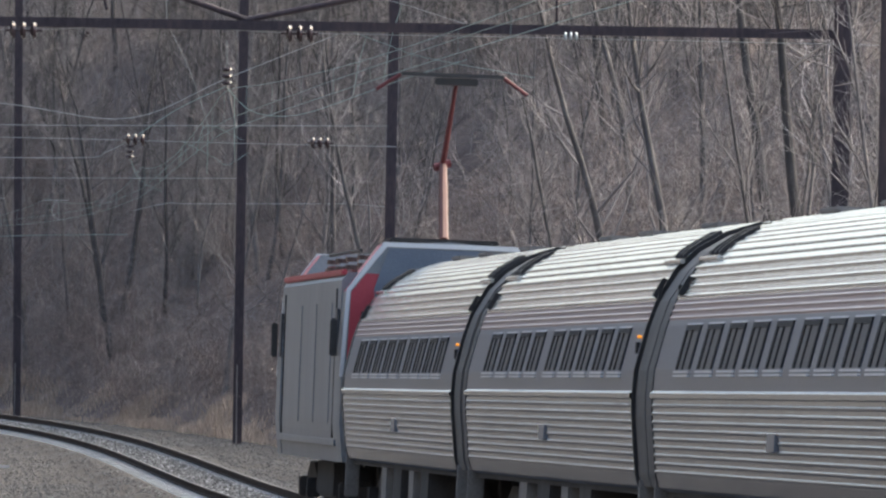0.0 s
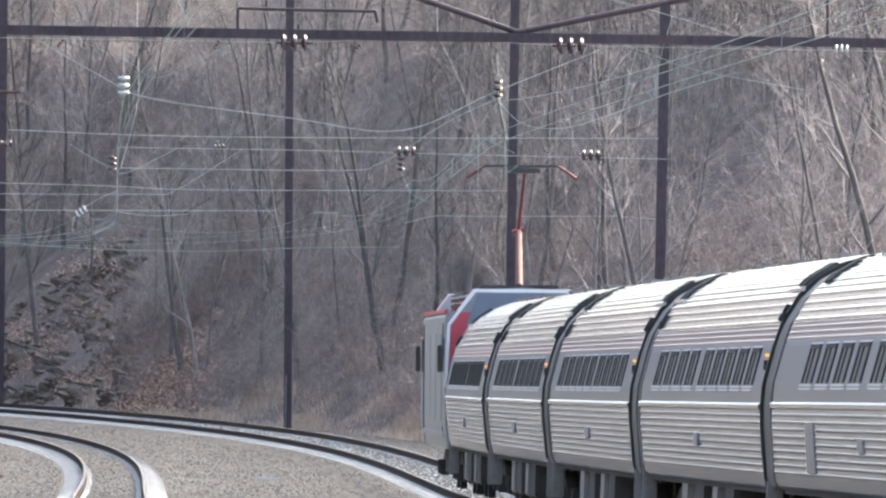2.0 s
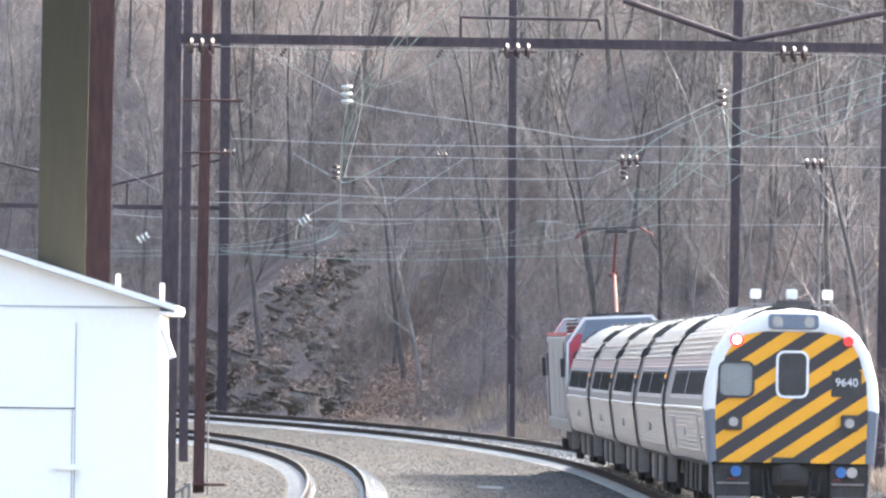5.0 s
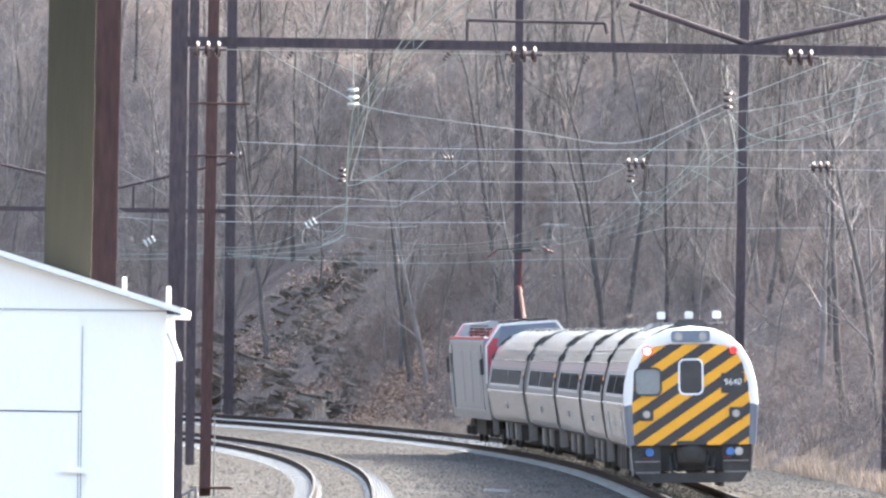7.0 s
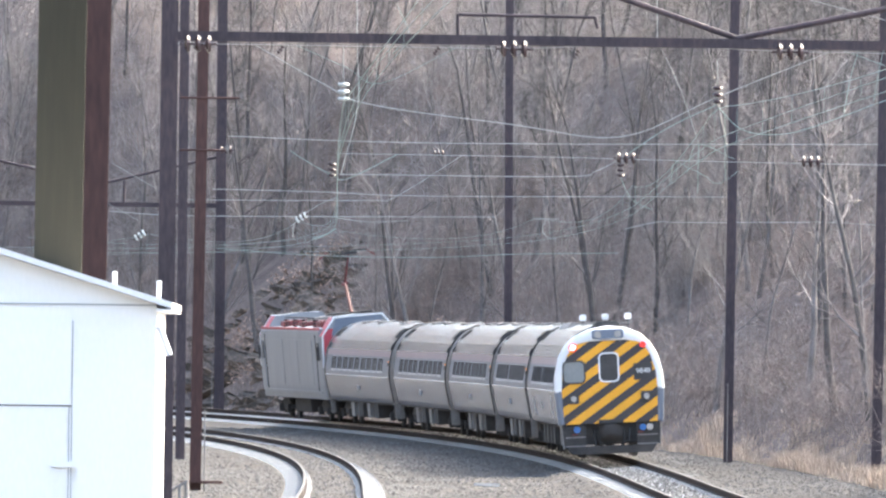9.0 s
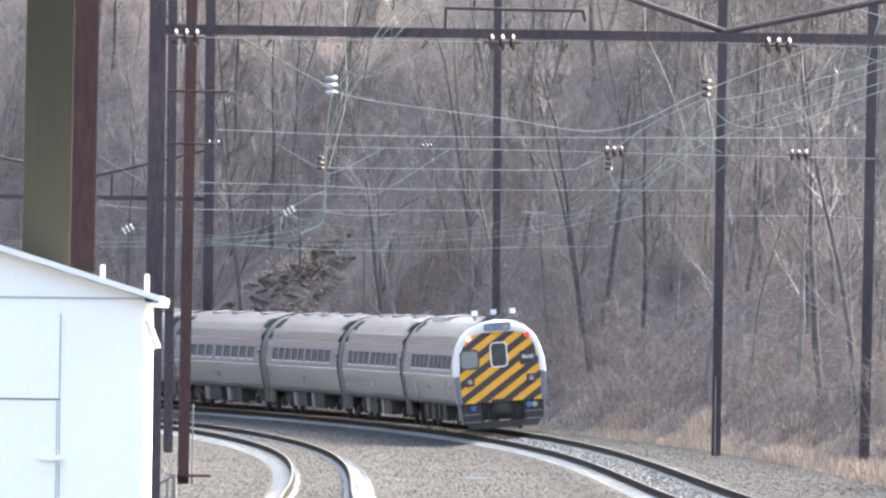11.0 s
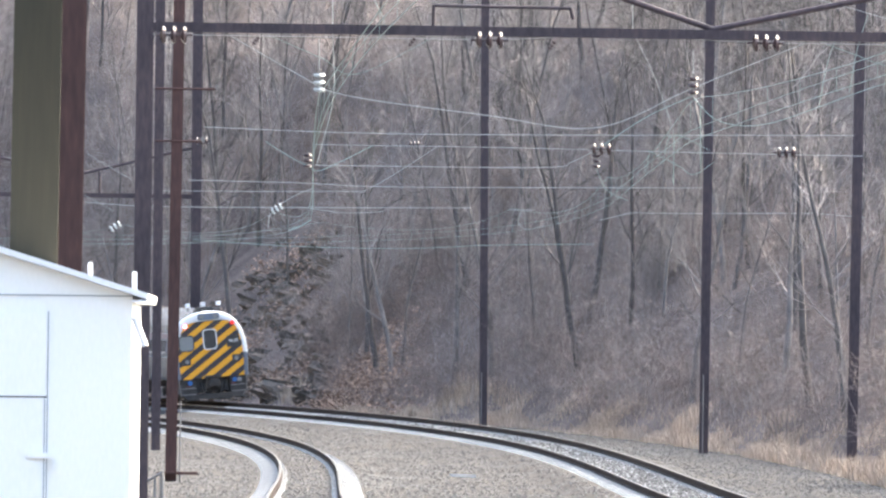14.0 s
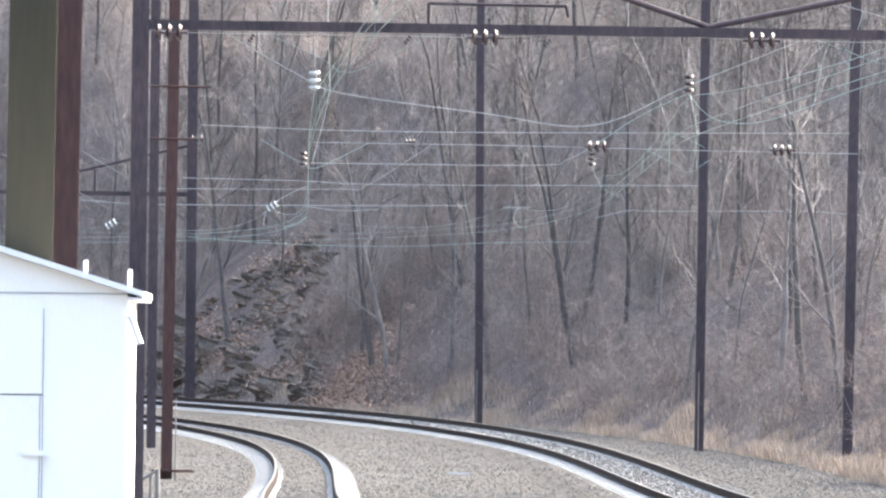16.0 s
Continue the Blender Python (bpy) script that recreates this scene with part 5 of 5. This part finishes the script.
def woods():
    rng = random.Random(11)
    kinds = []
    for k in range(9):
        (tv, tf), (cv, cf) = grow_tree(100 + k, (7.5, 9, 10, 11, 12, 13, 9.5, 8.2, 14)[k], (0.7, 0.75, 0.8, 1.0, 1.1, 1.15, 0.6, 0.6, 0.9)[k])
        kinds.append((tv, tf, cv, cf))
    protos = []
    for k, (tv, tf, cv, cf) in enumerate(kinds):
        tree = tagged(new("tree"), ("slender bare grey tree on the wooded bank", "tall bare tree with forking limbs on the bank", "bare leafless tree among brush on the bank")[k % 3], "tree", group="bare trees on the bank")
        for nm, V, F, mt in (("trunk", tv, tf, "bark_dark" if k in (3, 5) else "bark"), ("crown", cv, cf, "bark_dark" if k == 5 else "bark" if k % 2 else "twig")):
            o = new(nm, fast_mesh(nm, V, F, mt))
            o.parent = tree
        protos.append(tree)
    spots = [p for p in scatter(rng, 400, 10, 520, 9.2, 46, 1.3) if p.x / p.y < 0.020 or rng.random() < (0.5 if p.x / p.y < 0.036 else 0.3)][:270]
    for s, q in ((10, 8.7), (16, 9.4), (22, 9.0), (27, 9.9), (33, 9.3), (38, 10.2)):
        p = on_track(s, q)
        p.z = ground_z(p.x, p.y)
        spots.append(p)
    for i, p in enumerate(spots):
        m = pose(p.x, p.y, p.z, rng.gauss(0, 2.2), rng.gauss(0, 2.2), rng.uniform(0, 360))
        if i < len(protos):
            protos[i].matrix_basis = m
        else:
            copy_thing(protos[(0, 6, 7)[i % 3] if i >= len(spots) - 6 else rng.randrange(len(protos))], m)

    def mass(name, label, cat, mat, shapes, places, lo, hi):
        Vs, Fs, o = [], [], 0
        for p in places:
            V, F = shapes[rng.randrange(len(shapes))]
            a, k = rng.uniform(0, 2 * math.pi), rng.uniform(lo, hi)
            R = np.array([[math.cos(a), -math.sin(a), 0], [math.sin(a), math.cos(a), 0], [0, 0, 1]], np.float32) * k
            Vs.append(V @ R.T + np.array(tuple(p), np.float32))
            Fs.append(F + o)
            o += len(V)
        tagged(new(name, fast_mesh(name, np.concatenate(Vs), np.concatenate(Fs), mat)), label, cat, kind="stuff")

    brush = [grow_brush(40 + k, (1.6, 2.2, 2.8, 3.4, 2.0)[k]) for k in range(5)]
    tall = [grow_brush(60 + k, (1.6, 2.2, 2.8, 3.4, 2.4)[k], 1.5, 0.16) for k in range(5)]
    mass("undergrowth", "dense brown leafless brush covering the bank", "undergrowth", "brush", brush, thin(rng, scatter(rng, 450, 0, 500, 8.3, 38, 1.7), 0.8) + scatter(rng, 50, 0, 70, 8.2, 13) + scatter(rng, 170, 150, 380, 8.6, 19) + thin(rng, scatter(rng, 70, 100, 520, 28, 62), 0.5), 0.8, 1.5)
    mass("thicket", "grey leafless saplings and vines along the bank", "undergrowth", "twig", tall, thin(rng, scatter(rng, 260, 10, 500, 9.0, 36, 1.3), 0.5) + scatter(rng, 110, 320, 500, 11, 42), 1.2, 2.0)
    mass("far_thicket", "tall grey leafless thicket along the crest of the bank", "undergrowth", "twig", tall, thin(rng, scatter(rng, 110, 120, 420, 22, 50), 0.2), 1.9, 3.2)
    high = [grow_brush(80 + k, 3.0, 1.3, 0.13) for k in range(4)]
    crest = [p for p in scatter(rng, 260, 40, 430, 22, 50) if p.x / p.y > 0.017]
    mass("crest_woods", "tall bare dark woods along the crest of the bank", "woods", "bark_dark", high, crest, 3.0, 4.8)


woods()


# ------------------------------------------------------------ dry grass at the foot of the bank
def fallen_leaves():
    """Drifts of russet leaves and straw on the ledges of the outcrop."""
    rng = random.Random(21)
    drifts = [(rng.uniform(354, 405), 8.2 + 8.5 * rng.random()) for _ in range(22)] + [(rng.uniform(318, 372), rng.uniform(7.8, 10.6)) for _ in range(60)] + [(rng.uniform(356, 378), rng.uniform(12.5, 16.5)) for _ in range(26)]
    V, F = [], []
    for s0, q0 in drifts:
        for _ in range(330):
            s, q = s0 + rng.gauss(0, 1.5), q0 + rng.gauss(0, 0.6)
            p = on_track(s, q)
            if not -0.023 < p.x / p.y < rng.gauss(-0.0042, 0.0012):
                continue
            z = ground_z(p.x, p.y) + rng.uniform(0.1, 0.6)
            a, w = rng.uniform(0, 6.28), rng.uniform(0.05, 0.10)
            u = Vector((math.cos(a), math.sin(a), rng.gauss(0.4, 0.5))).normalized() * w
            v = Vector((-math.sin(a), math.cos(a), rng.gauss(0.5, 0.5))).normalized() * w * 0.6
            c = Vector((p.x, p.y, z))
            o = len(V)
            V += [tuple(c - u), tuple(c - v), tuple(c + u), tuple(c + v)]
            F.append((o, o + 1, o + 2, o + 3))
    tagged(new("fallen_leaves", fast_mesh("fallen_leaves", np.array(V, np.float32), np.array(F, np.int32), "leaves")), "russet fallen leaves caught on the rock ledges", "leaves", kind="stuff")


fallen_leaves()


def dry_grass():
    rng = random.Random(3)
    V, F = [], []
    n = 0
    while n < 30000:
        s = rng.uniform(60, 420)
        q = 6.7 + rng.random() ** 1.4 * 2.4
        c = noise.noise(Vector((s * 0.11, q * 0.5, 2.0)))
        if c < 0.02 and rng.random() < 0.75:
            continue
        p = on_track(s, q)
        if not in_view(p):
            continue
        z = float(np.interp(s, SS, TZ)) - 0.6 + max(0, q - 7.6) * 0.85
        h = rng.uniform(0.14, 0.38) + max(0.0, c) * 0.9
        a = rng.uniform(0, math.pi)
        w = 0.017
        bx, by = math.cos(a) * w, math.sin(a) * w
        lx, ly = rng.gauss(0, 0.22) * h, rng.gauss(0, 0.22) * h
        o = len(V)
        V += [(p.x - bx, p.y - by, z - 0.05), (p.x + bx, p.y + by, z - 0.05), (p.x + bx * 0.7 + lx * 0.4, p.y + by * 0.7 + ly * 0.4, z + h * 0.6), (p.x - bx * 0.7 + lx * 0.4, p.y - by * 0.7 + ly * 0.4, z + h * 0.6),
              (p.x + bx * 0.15 + lx, p.y + by * 0.15 + ly, z + h), (p.x - bx * 0.15 + lx, p.y - by * 0.15 + ly, z + h)]
        F += [(o, o + 1, o + 2, o + 3), (o + 3, o + 2, o + 4, o + 5)]
        n += 1
    tagged(new("dry_grass", fast_mesh("dry_grass", np.array(V, np.float32), np.array(F, np.int32), "grass")), "straw-coloured dry grass along the foot of the bank", "grass", kind="stuff")


dry_grass()


# ------------------------------------------------------------ loose ballast stones
def stones():
    rng = random.Random(8)
    base = np.array([(1, 0, 0), (-1, 0, 0), (0, 1, 0), (0, -1, 0), (0, 0, 1), (0, 0, -0.6), (0.6, 0.6, 0.5), (-0.6, 0.5, 0.4)])
    quads = ((0, 6, 4, 3), (2, 6, 0, 0), (6, 2, 7, 4), (1, 7, 2, 2), (4, 7, 1, 3))
    S, Q = [], []
    n = 60000
    while len(S) < n:
        y = 212 + 310 * rng.random() ** 1.4
        s = y - 187 + rng.uniform(-2, 2)
        q = rng.uniform(-15, 7.2)
        if abs(q) < 1.35 or abs(q - LEFT) < 1.35 and not abs(q - LEFT) < 0.52:
            continue
        S.append(s)
        Q.append(q)
    n_bed = len(S)
    for _ in range(11000):
        S.append(25 + 300 * rng.random() ** 1.2)
        Q.append(rng.uniform(-0.64, 0.64))
    S, Q = np.array(S), np.array(Q)
    H = height(S, Q)
    H[n_bed:] += 0.03
    V, F = [], []
    for s, q, z in zip(S, Q, H):
        p = on_track(s, q)
        r = rng.uniform(0.016, 0.04)
        a = rng.uniform(0, 6.28)
        ca, sa = math.cos(a), math.sin(a)
        k = np.array([rng.uniform(0.7, 1.3), rng.uniform(0.7, 1.3), rng.uniform(0.6, 1.0)]) * r
        o = len(V)
        for v in base:
            x, y, w = v * k
            V.append((p.x + x * ca - y * sa, p.y + x * sa + y * ca, z + w + r * 0.25))
        F += [tuple(o + i for i in f) for f in quads]
    me = bpy.data.meshes.new("ballast_stones")
    me.from_pydata(V, [], [tuple(dict.fromkeys(f)) for f in F])
    me.materials.append(M["stone"])
    tagged(new("ballast_stones", me), "loose grey crushed stone lying over the railway bed", "ballast", kind="stuff")


stones()


# ------------------------------------------------------------ concrete ties, nearest as single pieces
def ties(track, off, low, tiltk, TIE_ME):
    near = [40 + 0.61 * i for i in range(300)]
    for s in near:
        t = same("tie", TIE_ME, track)
        t.matrix_basis = tie_pose(s, off, low, tiltk)
    Vb = np.array([tuple(v.co) for v in TIE_ME.vertices])
    Pb = [tuple(p.vertices) for p in TIE_ME.polygons]
    V, F = [], []
    for i in range(360):
        m = tie_pose(40 + 0.61 * (300 + i), off, low, tiltk)
        o = len(V)
        V += [tuple(m @ Vector(v)) for v in Vb]
        F += [tuple(k + o for k in f) for f in Pb]
    me = bpy.data.meshes.new("far_ties")
    me.from_pydata(V, [], F)
    me.materials.append(M["concrete"])
    ob = new("far_ties", me)
    ob.parent = track
    ob["kind"] = "stuff"


ties(TRACK_R, 0.0, False, 1.0, TIE_ME)
ties(TRACK_L, LEFT, True, 0.4, TIE_ME_L)


motions()
